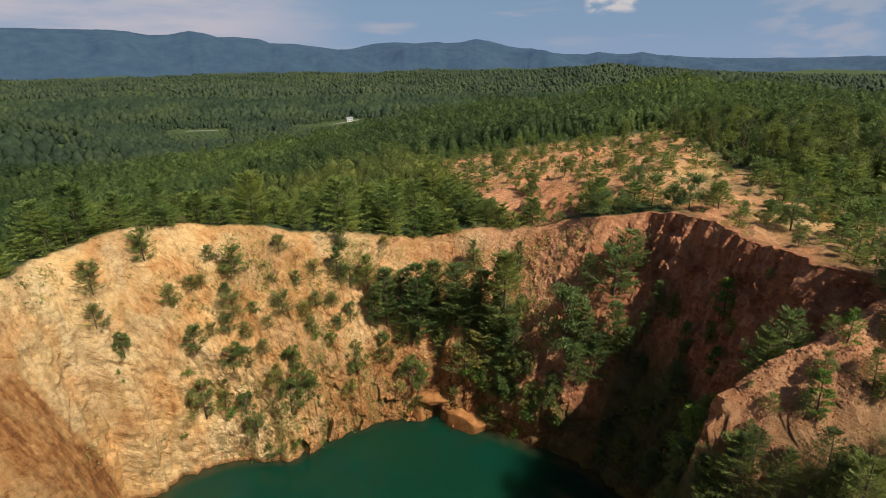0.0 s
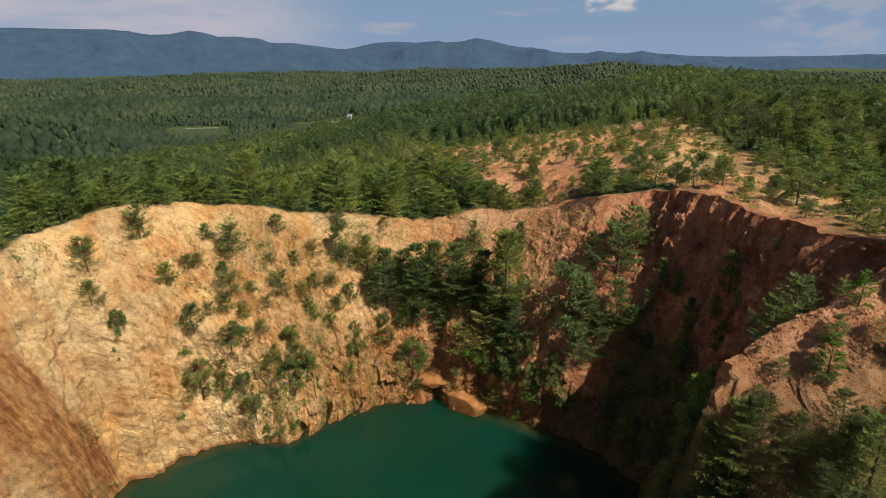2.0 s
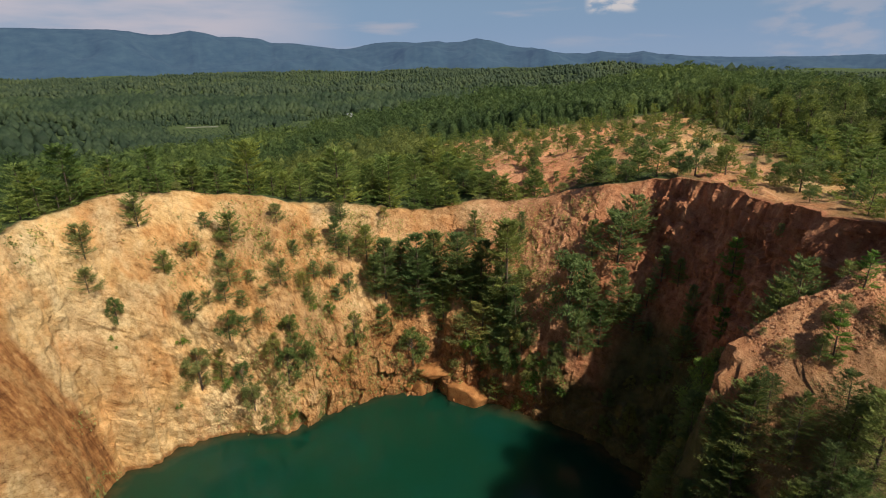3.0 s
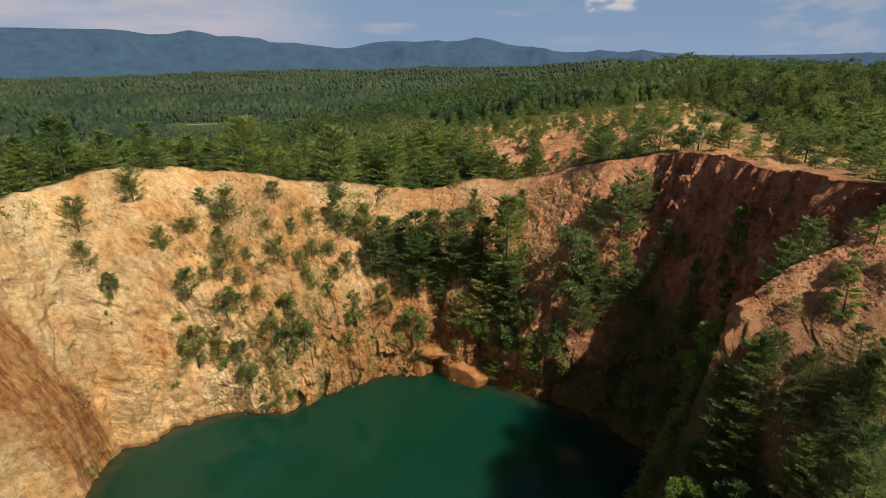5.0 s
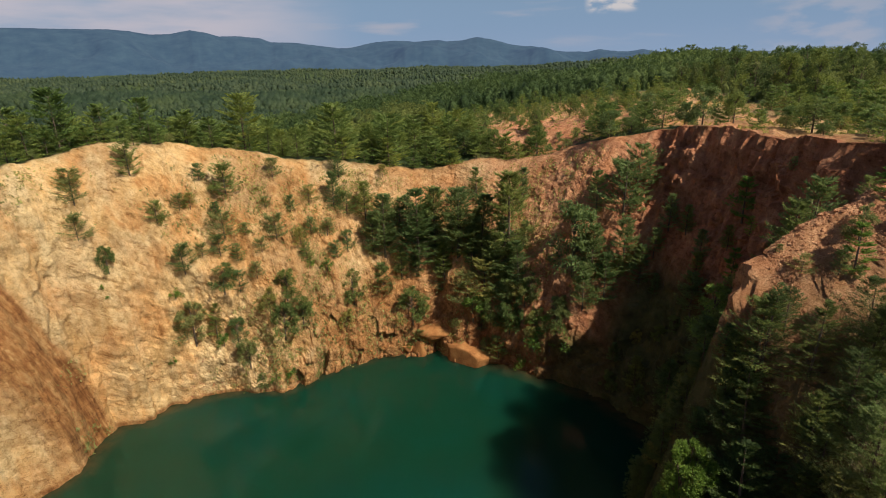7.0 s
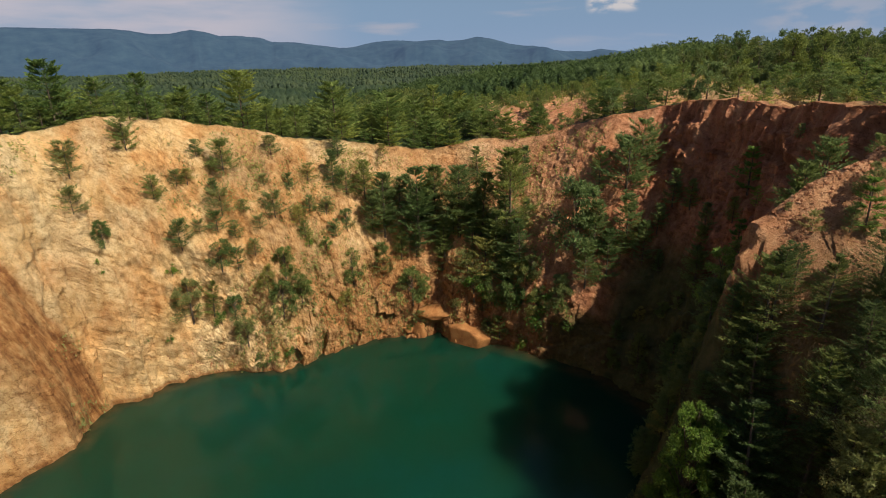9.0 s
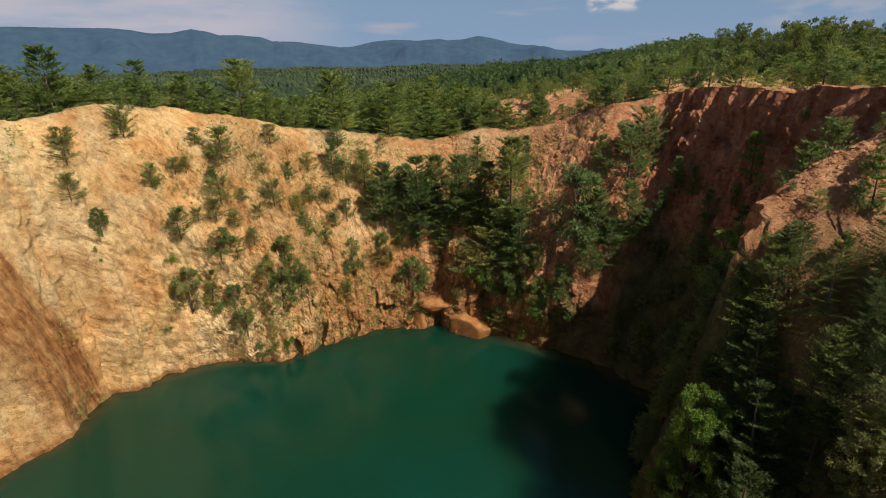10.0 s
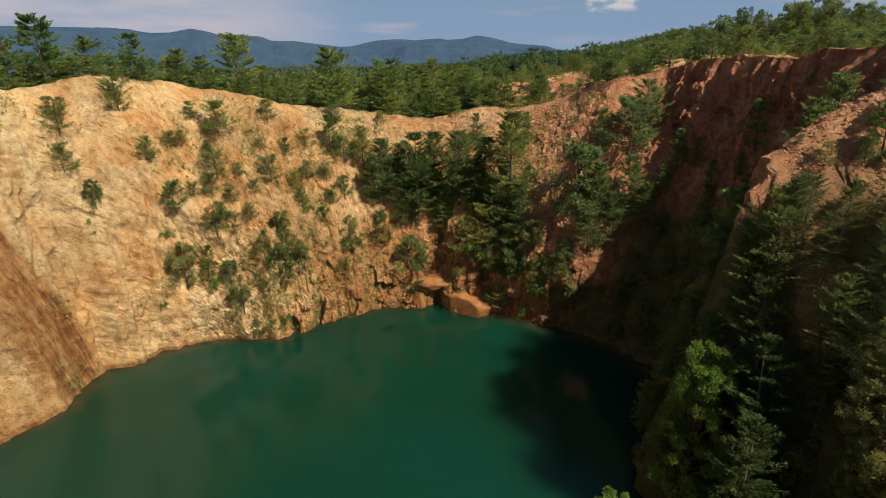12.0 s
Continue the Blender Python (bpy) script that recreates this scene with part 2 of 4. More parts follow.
def rock_material():
    n = Nodes("boulder_rock")
    f, g = n.noise(0.8, 6, 0.65), n.noise(5.0, 5, 0.7)
    col = n.ramp(f, (0.3, (0.20, 0.080, 0.026)), (0.5, (0.34, 0.150, 0.050)), (0.7, (0.43, 0.215, 0.080)))
    col = n.mix(0.5, col, n.ramp(g, (0.3, (0.5, 0.45, 0.42)), (0.6, (1, 1, 1))), "MULTIPLY")
    return n.done(col, 0.88, n.bump(g, 0.7, 0.12))


def water_material():
    n = Nodes("quarry_water")
    f = n.noise(0.045, 5, 0.65)
    col = n.ramp(f, (0.32, (0.006, 0.031, 0.016)), (0.5, (0.004, 0.034, 0.019)), (0.68, (0.003, 0.036, 0.026)))
    att = n.add("ShaderNodeVertexColor")
    att.layer_name = "shallow"
    col = n.mix(n.mix(1.0, att.outputs["Color"], n.ramp(n.noise(0.35, 4, 0.6), (0.35, (0.1, 0.1, 0.1)), (0.6, (0.75, 0.75, 0.75))), "MULTIPLY"), col, (0.10, 0.062, 0.025))
    n.done(col, 0.14, n.bump(n.noise(1.6, 4, 0.6), 0.10, 0.05))
    n.bsdf.inputs["IOR"].default_value = 1.33
    n.bsdf.inputs["Specular IOR Level"].default_value = 0.5
    # murky water: light spreads some metres sideways below the surface
    n.bsdf.subsurface_method = "BURLEY"
    n.bsdf.inputs["Subsurface Weight"].default_value = 1.0
    n.bsdf.inputs["Subsurface Radius"].default_value = (1.0, 1.0, 1.0)
    n.bsdf.inputs["Subsurface Scale"].default_value = 7.0
    return n.mat


def plain(name, col, rough=0.8, scale=3.0):
    n = Nodes(name)
    f = n.noise(scale, 4, 0.6)
    return n.done(n.ramp(f, (0.3, tuple(c * 0.82 for c in col)), (0.7, col)), rough, n.bump(f, 0.3, 0.05))


def mountain_material():
    n = Nodes("hazy_mountain")
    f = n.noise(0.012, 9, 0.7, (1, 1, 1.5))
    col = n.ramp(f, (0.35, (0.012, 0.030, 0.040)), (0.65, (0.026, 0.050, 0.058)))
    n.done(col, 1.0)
    # blue glow of the ridge stands in for air haze
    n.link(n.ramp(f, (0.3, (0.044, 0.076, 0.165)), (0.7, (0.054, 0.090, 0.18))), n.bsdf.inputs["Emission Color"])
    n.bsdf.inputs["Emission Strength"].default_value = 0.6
    return n.mat


GROUND, BARK, ROCK, WATER = ground_material(), bark_material(), rock_material(), water_material()
PINE = leaf_material("pine_needles", (0.160, 0.215, 0.082), (0.225, 0.292, 0.108), (0.310, 0.375, 0.138), 0.48)
RIM_NEEDLES = leaf_material("rim_pine_needles", (0.165, 0.222, 0.066), (0.230, 0.300, 0.084), (0.310, 0.382, 0.108), 0.42)
FOREST = leaf_material("forest_canopy", (0.118, 0.168, 0.066), (0.168, 0.228, 0.084), (0.235, 0.295, 0.106), 0.4, 1.1)
# far woods: distance haze put into a bluer, flatter green
WOODS = leaf_material("hazy_canopy", (0.056, 0.086, 0.053), (0.069, 0.102, 0.061), (0.086, 0.120, 0.069), 0.35, 0.25)
LEAF = leaf_material("broad_leaves", (0.125, 0.205, 0.044), (0.190, 0.310, 0.064), (0.280, 0.420, 0.090), 0.45)
DARK = leaf_material("dark_leaves", (0.130, 0.180, 0.058), (0.195, 0.258, 0.084), (0.280, 0.345, 0.112), 0.48)
# darker copy of the pine needles, with the spur's shade in its colour
DEEP_SHADE = leaf_material("shade_pine_needles", (0.092, 0.128, 0.048), (0.142, 0.185, 0.064), (0.215, 0.258, 0.086), 0.45)
FRESH = leaf_material("fresh_needles", (0.170, 0.260, 0.056), (0.255, 0.375, 0.078), (0.360, 0.480, 0.105), 0.5)
SCRUB = leaf_material("scrub_leaves", (0.235, 0.250, 0.090), (0.325, 0.335, 0.125), (0.430, 0.425, 0.175), 0.5)
MOUNTAIN = mountain_material()


def stones_material():
    n = Nodes("loose_stones")
    geo = n.add("ShaderNodeNewGeometry")
    g = n.noise(9.0, 4, 0.6)
    col = n.ramp(geo.outputs["Random Per Island"], (0.0, (0.20, 0.082, 0.040)), (0.6, (0.36, 0.165, 0.082)), (1.0, (0.50, 0.28, 0.155)))
    return n.done(col, 0.92, n.bump(g, 0.6, 0.05))


STONES = stones_material()


# ---- meshes ----
def mesh_from(name, verts, faces, material, smooth_faces=False):
    """A mesh from arrays: verts (n, 3) and faces (m, 3 or 4)."""
    me = bpy.data.meshes.new(name)
    verts, faces = np.ascontiguousarray(verts, np.float32), np.ascontiguousarray(faces, np.int32)
    count, side = faces.shape
    me.vertices.add(len(verts))
    me.vertices.foreach_set("co", verts.ravel())
    me.loops.add(count * side)
    me.loops.foreach_set("vertex_index", faces.ravel())
    me.polygons.add(count)
    me.polygons.foreach_set("loop_start", np.arange(0, count * side, side, dtype=np.int32))
    me.polygons.foreach_set("use_smooth", np.full(count, smooth_faces))
    me.update(calc_edges=True)
    me.materials.append(material)
    return me


def part(name, me, parent, label=""):
    ob = new(name, me)
    ob.parent = parent
    return tagged(ob, label) if label else ob


# ---- the pit and the land ----
from mathutils.bvhtree import BVHTree

CENTRE = (-8.0, 42.0)
RIM = [(-51, 30, 33), (-51, 44, 33.5), (-50.8, 56, 34), (-50.2, 62.4, 34.7), (-45, 68.4, 35.7), (-38, 75, 34.4), (-33, 78.8, 33.3), (-28, 80.9, 32),
       (-22.8, 82.2, 30.7), (-10.3, 85, 29.1), (-3.9, 87.2, 27.7), (4.9, 88, 28.9), (15.4, 86.6, 29.2), (19.6, 84.4, 30.8), (25, 79.3, 33.2), (32, 76, 35.0),
       (34.3, 72.6, 35.5), (36, 65.5, 35.9), (38.2, 57.2, 36.2), (39.5, 48.6, 36.8), (45, 40, 37.3), (46.5, 30, 37.2), (46, 15, 36.5), (48, -5, 33), (25, -32, 30), (-15, -34, 30), (-48, -18, 31), (-53, 8, 32.5)]
SHORE = [(-47, 38), (-46, 42.4), (-43, 48), (-43.5, 54.5), (-43.6, 56.2), (-40.5, 56.6), (-38.6, 59.4), (-35, 62.4), (-29.8, 63.7), (-24, 63.6), (-20.8, 66.2), (-16.8, 70.1),
         (-12.6, 72.1), (-8, 73.6), (-3.2, 73.8), (-1.2, 75.4), (0.8, 72.6), (2.2, 71.4), (5.7, 70.7), (9.9, 67.9), (16.8, 63.4), (22, 58), (25, 51), (25, 44), (23.5, 38), (20.5, 33), (15.5, 27.5), (12, 23.5), (14, 12), (14, -3), (-5, -10), (-25, -7), (-42, 8), (-47, 26)]


def around(points):
    """Compass angle (radians) and the rest of each point, sorted and wrapped for interpolation about the centre."""
    p = np.array(points, float)
    ang = np.arctan2(p[:, 0] - CENTRE[0], p[:, 1] - CENTRE[1])
    rad = np.hypot(p[:, 0] - CENTRE[0], p[:, 1] - CENTRE[1])
    order = np.argsort(ang)
    ang, rad, rest = ang[order], rad[order], p[order, 2:]
    ang = np.r_[ang - 2 * np.pi, ang, ang + 2 * np.pi]
    return ang, np.tile(rad, 3), np.tile(rest, (3, 1))


RIM_ANG, RIM_RAD, RIM_UP = around(RIM)
SHO_ANG, SHO_RAD, _ = around(SHORE)

SPUR = [(50, 45, 38.5), (42, 41.5, 37.0), (36, 38.8, 34.6), (33.1, 38.1, 33.2), (30.3, 38.0, 31.6), (26.8, 37.2, 29.2), (25.6, 37.0, 28.8), (24.2, 36.4, 27.0), (23.1, 36.0, 25.3),
        (21.6, 35.8, 19.5), (20.6, 35.6, 12.0), (19.8, 35.5, 5.0), (19.2, 35.4, -2.0)]


def spur_height(x, y):
    """The height of the earth spur that juts into the pit, far below ground where there is none."""
    best = np.full(np.shape(x), -60.0)
    wob = 1.3 * fbm(x * 0.22, y * 0.22, 3.0, 4) - 0.7 * np.abs(fbm(x * 0.5, y * 0.5, 7.0, 3))
    for (ax, ay, az), (bx, by, bz) in zip(SPUR[:-1], SPUR[1:]):
        dx, dy = bx - ax, by - ay
        t = np.clip(((x - ax) * dx + (y - ay) * dy) / (dx * dx + dy * dy), 0, 1)
        ox, oy = x - (ax + t * dx), y - (ay + t * dy)
        off = np.hypot(ox, oy)
        side = oy * dx - ox * dy                       # sign tells the pit side from the slope side
        steep = np.where(side < 0, 2.1 + 2.9 * smooth(25.5, 22.5, x), 1.1 + 3.0 * smooth(26.0, 22.5, x))
        best = np.maximum(best, az + t * (bz - az) - np.maximum(off - 0.4, 0) * steep + wob * np.clip(off / 4, 0, 1))
    return best


FAR_R = [0, 260, 420, 560, 800, 960, 1400, 1800, 2300, 3000, 3700, 5000]
FAR_Z = [26, 12, -12, -19, -10, 4, 8, 24, 20, 14, 8, 0]


def land_height(x, y):
    """The open ground outside the pit."""
    crest = 31 + 0.45 * (y - 66)
    u = crest - x
    near = 36 + 0.02 * np.clip(y - 66, -80, 240) - 0.13 * np.clip(u, 0, 260) - 0.05 * np.clip(-u - 40, 0, 400)
    near = near + 9 * fbm(x * 0.009 + 2, y * 0.009, 1.5, 3) * smooth(140, 260, np.hypot(x, y)) + 1.2 * fbm(x * 0.02, y * 0.02, 1.0, 3) + 0.35 * fbm(x * 0.2, y * 0.2, 2.0, 3)
    r, az = np.hypot(x, y + 2.5), np.arctan2(x, y + 2.5)
    far = np.interp(r, FAR_R, FAR_Z) + 44 * fbm(x * 0.0026 + 4, y * 0.0026, 0.5, 4) * smooth(350, 1200, r)
    far = far - 22 * smooth(0.25, 0.65, az) * smooth(500, 1500, r) + 12 * np.exp(-((az - 0.25) / 0.12) ** 2) * smooth(700, 1700, r)
    far = far + 40 * smooth(-0.42, -0.68, az) * np.exp(-((r - 430) / 80) ** 2)         # a wooded knoll
    k = smooth(300, 430, r - 60 * smooth(0.2, 0.5, az))
    return near * (1 - k) + far * k


def ground_height(x, y):
    """The height of the bare ground anywhere, pit included, without the small relief."""
    x, y = np.asarray(x, float), np.asarray(y, float)
    ang, rad = np.arctan2(x - CENTRE[0], y - CENTRE[1]), np.hypot(x - CENTRE[0], y - CENTRE[1])
    rr, rs, rz = np.interp(ang, RIM_ANG, RIM_RAD), np.interp(ang, SHO_ANG, SHO_RAD), np.interp(ang, RIM_ANG, RIM_UP[:, 0])
    h = np.clip((rad - rs) / (rr - rs), 0, 1)
    wall = -2 + (rz + 2) * h ** (1 / wall_power(ang))
    k = smooth(0, 26, rad - rr)
    out = rz * (1 - k) + land_height(x, y) * k
    z = np.where(rad < rs, -2.5, np.where(rad < rr, wall, out))
    return np.maximum(z, np.where(rad < rr + 4, spur_height(x, y), -99))


def wall_power(ang):
    return 2.1 - 1.2 * smooth(0.74, 1.05, ang) - 0.6 * smooth(-1.15, -1.4, ang)


def bare(x, y):
    """How bare the soil is: 1 on open earth, 0 under forest."""
    field = smooth(0, 8, x - 2 + 0.17 * (y - 112)) * smooth(0, 9, 62 + 0.2 * (y - 100) - x) * smooth(0, 5, y - 84) * smooth(0, 10, 168 - y)
    field = np.maximum(field, smooth(0, 5, x - 34) * smooth(0, 7, 62 - x - 0.05 * (90 - y)) * smooth(0, 6, y - 36) * smooth(0, 6, 104 - y))
    return np.clip(field + 0.9 * fbm(x * 0.14, y * 0.14, 9.0, 4) * smooth(0.02, 0.5, field), 0, 1)


def build_ground():
    fine_ang = np.arange(-1.75, 1.75, 0.0058)
    ang = np.r_[fine_ang, np.arange(1.76, 2 * np.pi - 1.76, 0.03)]
    rr, rs, rz = np.interp(ang, RIM_ANG, RIM_RAD), np.interp(ang, SHO_ANG, SHO_RAD), np.interp(ang, RIM_ANG, RIM_UP[:, 0])
    arc = ang * 45
    rr = rr + 0.8 * fbm(arc * 0.18, 0 * arc, 4.0, 3)
    rr = rr + smooth(0.78, 0.92, ang) * smooth(1.7, 1.5, ang) * (1.8 * fbm(arc * 0.42, 0 * arc, 15.0, 3) + 0.4 * fbm(arc * 2.2, 0 * arc, 16.0, 2))
    rr = rr + smooth(0.8, 0.7, ang) * (0.5 * fbm(arc * 0.3, 0 * arc, 25.0, 3))
    rz = rz + 0.7 * fbm(arc * 0.3, 0 * arc, 8.0, 3) + 0.25 * fbm(arc * 0.9, 0 * arc, 18.0, 4)
    rs = rs + 0.8 * fbm(arc * 0.5, 0 * arc, 14.0, 4)
    si, co = np.sin(ang), np.cos(ang)
    X, Y, Z, E = [], [], [], []

    def ring(rad, z, env):
        X.append(CENTRE[0] + si * rad), Y.append(CENTRE[1] + co * rad), Z.append(z + 0 * ang), E.append(env + 0 * ang)

    for f in (0.001, 0.3, 0.5, 0.6, *np.arange(0.66, 0.995, 0.011)):
        ring(rs * f, -3.0, 0.0)
    power = wall_power(ang)
    cliff = smooth(0.84, 0.93, ang) * smooth(2.1, 1.8, ang)      # a sheer drop under the right-hand rim
    wall_steps = 136
    for k in range(wall_steps + 1):
        v = k / wall_steps
        top = 0.10 * smooth(0.80, 1.0, v)
        h = v ** power
        h = h * (1 - cliff) + cliff * (0.91 * (min(v, 0.87) / 0.87) ** power + 0.09 * float(smooth(0.87, 1.0, v)))
        ring(rs + (rr - rs) * h, -2 + (rz + 2) * (v * (1 - top) + top * 1.0), float(smooth(0, 0.06, v) * (1 - 0.75 * smooth(0.93, 1.0, v))))
    gap = 0.45
    d = 0.0
    while d < 4700:
        d += gap
        gap = min(max(gap * 1.085, 0.45), 90)
        x, y = CENTRE[0] + si * (rr + d), CENTRE[1] + co * (rr + d)
        k = smooth(0, 26, d)
        ring(rr + d, rz * (1 - k) + land_height(x, y) * k, 0.25 * float(1 - smooth(0, 5, d)))
    x, y, z, e = np.array(X), np.array(Y), np.array(Z), np.array(E)
    rad = np.hypot(x - CENTRE[0], y - CENTRE[1])
    sp = np.where(rad < rr[None] + 9, spur_height(x, y), -99)
    on_spur = smooth(-1.5, 0.8, sp - z)
    z = np.maximum(z, sp)
    e = np.maximum(e, 0.16 * on_spur * (z > 0))
    s = np.broadcast_to(arc, x.shape)
    angs_ = np.broadcast_to(ang, x.shape)
    warp = 5.0 * fbm(s * 0.07, z * 0.09, 71.0 + 0 * z, 3)
    rills = np.abs(fbm((s + warp) * 0.24, z * 0.07 + 3, 21.0 + 0 * z, 5))
    push = 1.9 * fbm(s * 0.10, z * 0.10, 31.0 + 0 * z, 5) + 0.9 * np.minimum(rills * 2.4, 0.6) * smooth(5, 16, z) * smooth(0.3, 0.0, angs_)
    calm = 1 - 0.35 * smooth(-0.55, -0.75, angs_) - 0.5 * smooth(-0.8, -0.95, angs_)
    rocky = calm * 0.25 + calm * 0.75 * smooth(19, 8, z + 5 * fbm(s * 0.1, z * 0.1, 91.0 + 0 * z, 2))
    sk = s * 0.8 + z * 0.6 + 0.5 * warp                  # beds dip down to the right
    push = push + rocky * (0.9 * facets(sk * 0.17, (z - 0.5 * s) * 0.27, 5) + 0.34 * facets(sk * 0.45, (z - 0.45 * s) * 0.7, 17) + 0.10 * facets(sk * 1.0, (z - 0.4 * s) * 1.5, 37))
    push = push + 0.4 * fbm(s * 0.7, z * 0.7, 51.0 + 0 * z, 5) + 0.35 * np.minimum(np.abs(fbm(s * 0.5, z * 0.35, 57.0 + 0 * z, 4)) * 2.5, 0.5)
    clay = smooth(0.84, 0.92, ang)[None] * smooth(14, 27, z)     # fluted clay scarp under the right-hand rim
    push = push + clay * (0.5 * np.minimum(np.abs(fbm((s + warp) * 0.4, z * 0.2, 101.0 + 0 * z, 4)) * 2.4, 0.7) + 0.9 * facets(s * 0.36 + 0.2 * z, z * 0.3, 29) + 0.35 * facets(s * 1.1 - 0.3 * z, z * 0.9, 43))
    blocks = (smooth(0.3, 0.5, ang) * smooth(0.9, 0.84, ang))[None] * smooth(9, 18, z)
    push = push * (1 - 0.55 * blocks) + blocks * (0.34 * facets(s * 0.8 + 0.3 * z, z * 0.8, 61) + 0.5 * facets(s * 0.22, z * 0.35, 67))
    slab = smooth(-1.17, -1.21, angs_ + 0.0072 * z)
    push = push * (1 - 0.72 * slab)
    push = push * e
    x, y = x + push * -si[None] * 1.0, y + push * -co[None] * 1.0
    z = z + 0.35 * e * fbm(s * 0.9, z * 0.4, 61.0 + 0 * z, 3)
    out_ = (rad - rr[None] > 1.5) & (rad - rr[None] < 120)
    z = z - np.where(out_, 1.1 * bare(x, y) * np.minimum(np.abs(fbm((x - 0.5 * y) * 0.16, (y + 0.5 * x) * 0.05, 111.0, 4)) * 2.2, 0.7), 0)
    rows, cols = x.shape
    idx = np.arange(rows * cols).reshape(rows, cols)
    nxt = np.roll(idx, -1, axis=1)
    faces = np.stack([idx[:-1], nxt[:-1], nxt[1:], idx[1:]], -1).reshape(-1, 4)[:, ::-1]
    me = mesh_from("ground", np.stack([x, y, z], -1).reshape(-1, 3), faces, GROUND)
    # zones: red earth, forest floor with painted pit shade, brown rock
    angs = np.broadcast_to(ang, x.shape)
    blot = fbm(x * 0.06, y * 0.06, z * 0.06, 4)
    beyond_all = rad - rr[None]
    redness = smooth(-24, 26, x + 14 * blot + 0.4 * (14 - z)) * 0.95
    redness = redness * (1 - 0.15 * smooth(0.25, 0.45, angs) * smooth(0.9, 0.83, angs) * smooth(10, 17, z))
    redness = np.where(on_spur > 0.3, np.clip(0.64 + 0.7 * blot, 0.3, 0.9), redness)
    redness = np.where(beyond_all > 0.5, 0.52 + 0.8 * blot, redness)
    beyond = smooth(-0.3, 1.6, rad - rr[None] + 0.8 * fbm(x * 0.6, y * 0.6, 5.0, 2))
    floor_shade = beyond * (1 - bare(x, y))
    # shade in the bay and on its foot, darkened into the ground colour
    shade_dark = smooth(0.86, 1.0, angs + 0.06 * blot) * smooth(2.3, 2.1, angs) * smooth(21, 12, z + 6 * blot) * (1 - beyond) * 0.9
    shade_dark = np.maximum(shade_dark, 0.8 * smooth(0.66, 0.8, angs + 0.05 * blot) * smooth(2.3, 2.1, angs) * smooth(9, 4, z + 4 * blot) * (1 - beyond))
    # spur's near slope: forest floor and shade share one dark tone
    crest = np.interp(x, [q[0] for q in SPUR[::-1]], [q[1] for q in SPUR[::-1]]) - y
    shade_dark = np.maximum(shade_dark, (0.3 * smooth(1.5, 4.0, crest + 2 * blot) + 0.5 * smooth(5, 8, crest + 2 * blot)) * smooth(16, 20, x) * smooth(60, 50, x))
    # steep spur end: its shade painted with the same dark tone
    shade_dark = np.maximum(shade_dark, 0.85 * on_spur * smooth(25.5, 23.5, x + blot) * smooth(25, 21, z + 3 * blot))
    floor_shade = np.maximum(floor_shade, shade_dark)
    edge = -1.195 - 0.0072 * z + 0.018 * fbm(x * 0.3, y * 0.3, z * 0.3, 3)
    brown = smooth(edge + 0.012, edge - 0.012, angs) * smooth(edge - 0.34, edge - 0.16, angs + 0.12 * blot) * (1 - beyond) * smooth(30, 24, z + 6 * blot)
    rock = (1 - beyond) * np.clip(0.15 + 0.85 * smooth(20, 9, z + 16 * blot), 0, 1)
    dark_foot = smooth(-25, -13, x + 8 * blot) * smooth(16, 8, x) * smooth(17, 10, z + 8 * blot) * (1 - beyond) * 0.7
    weathered = 0.5 * smooth(-0.8, -0.5, angs) * smooth(0.35, 0.1, angs) * (1 - beyond) * np.clip(0.75 + 1.6 * fbm(x * 0.11, y * 0.11, z * 0.16 + 5, 4), 0, 1)
    brown = np.maximum(brown, weathered)
    brown = np.maximum(brown, 0.85 * smooth(0.75, 0.3, z + 0.5 * blot) * (1 - beyond))        # rusty waterline
    zone = np.stack([np.clip(redness, 0, 1), np.clip(floor_shade, 0, 1), np.clip(np.maximum(brown, dark_foot), 0, 1), rock], -1)
    layer = me.color_attributes.new("zone", "FLOAT_COLOR", "POINT")
    layer.data.foreach_set("color", zone.astype(np.float32).ravel())
    global SURFACE
    SURFACE = BVHTree.FromPolygons(np.stack([x, y, z], -1).reshape(-1, 3)[: (wall_steps + 76) * cols].tolist(), faces[: (wall_steps + 74) * cols].tolist())
    return tagged(new("ground", me), "eroded tan and red earth pit rim with forest floor", "ground", kind="structure")


build_ground()

def build_water():
    ang = np.linspace(-np.pi, np.pi, 480, endpoint=False)
    edge = np.interp(ang, SHO_ANG, SHO_RAD)
    rings = [(edge + 4, 1.0), (edge + 0.6, 1.0), (edge - 0.7, 0.55), (edge - 2.2, 0.0), (edge * 0.6, 0.0), (edge * 0.0002, 0.0)]
    v = np.array([np.stack([CENTRE[0] + np.sin(ang) * r, CENTRE[1] + np.cos(ang) * r, 0 * ang], -1) for r, _ in rings])
    idx = np.arange(v.shape[0] * v.shape[1]).reshape(v.shape[:2])
    nxt = np.roll(idx, -1, axis=1)
    me = mesh_from("water", v.reshape(-1, 3), np.stack([idx[:-1], nxt[:-1], nxt[1:], idx[1:]], -1).reshape(-1, 4), WATER)
    shallow = np.repeat([k for _, k in rings], len(ang))
    layer = me.color_attributes.new("shallow", "FLOAT_COLOR", "POINT")
    layer.data.foreach_set("color", np.stack([shallow, shallow, shallow, 1 + 0 * shallow], -1).astype(np.float32).ravel())
    tagged(new("water", me), "still dark teal green quarry pond water", "water", kind="structure")


build_water()


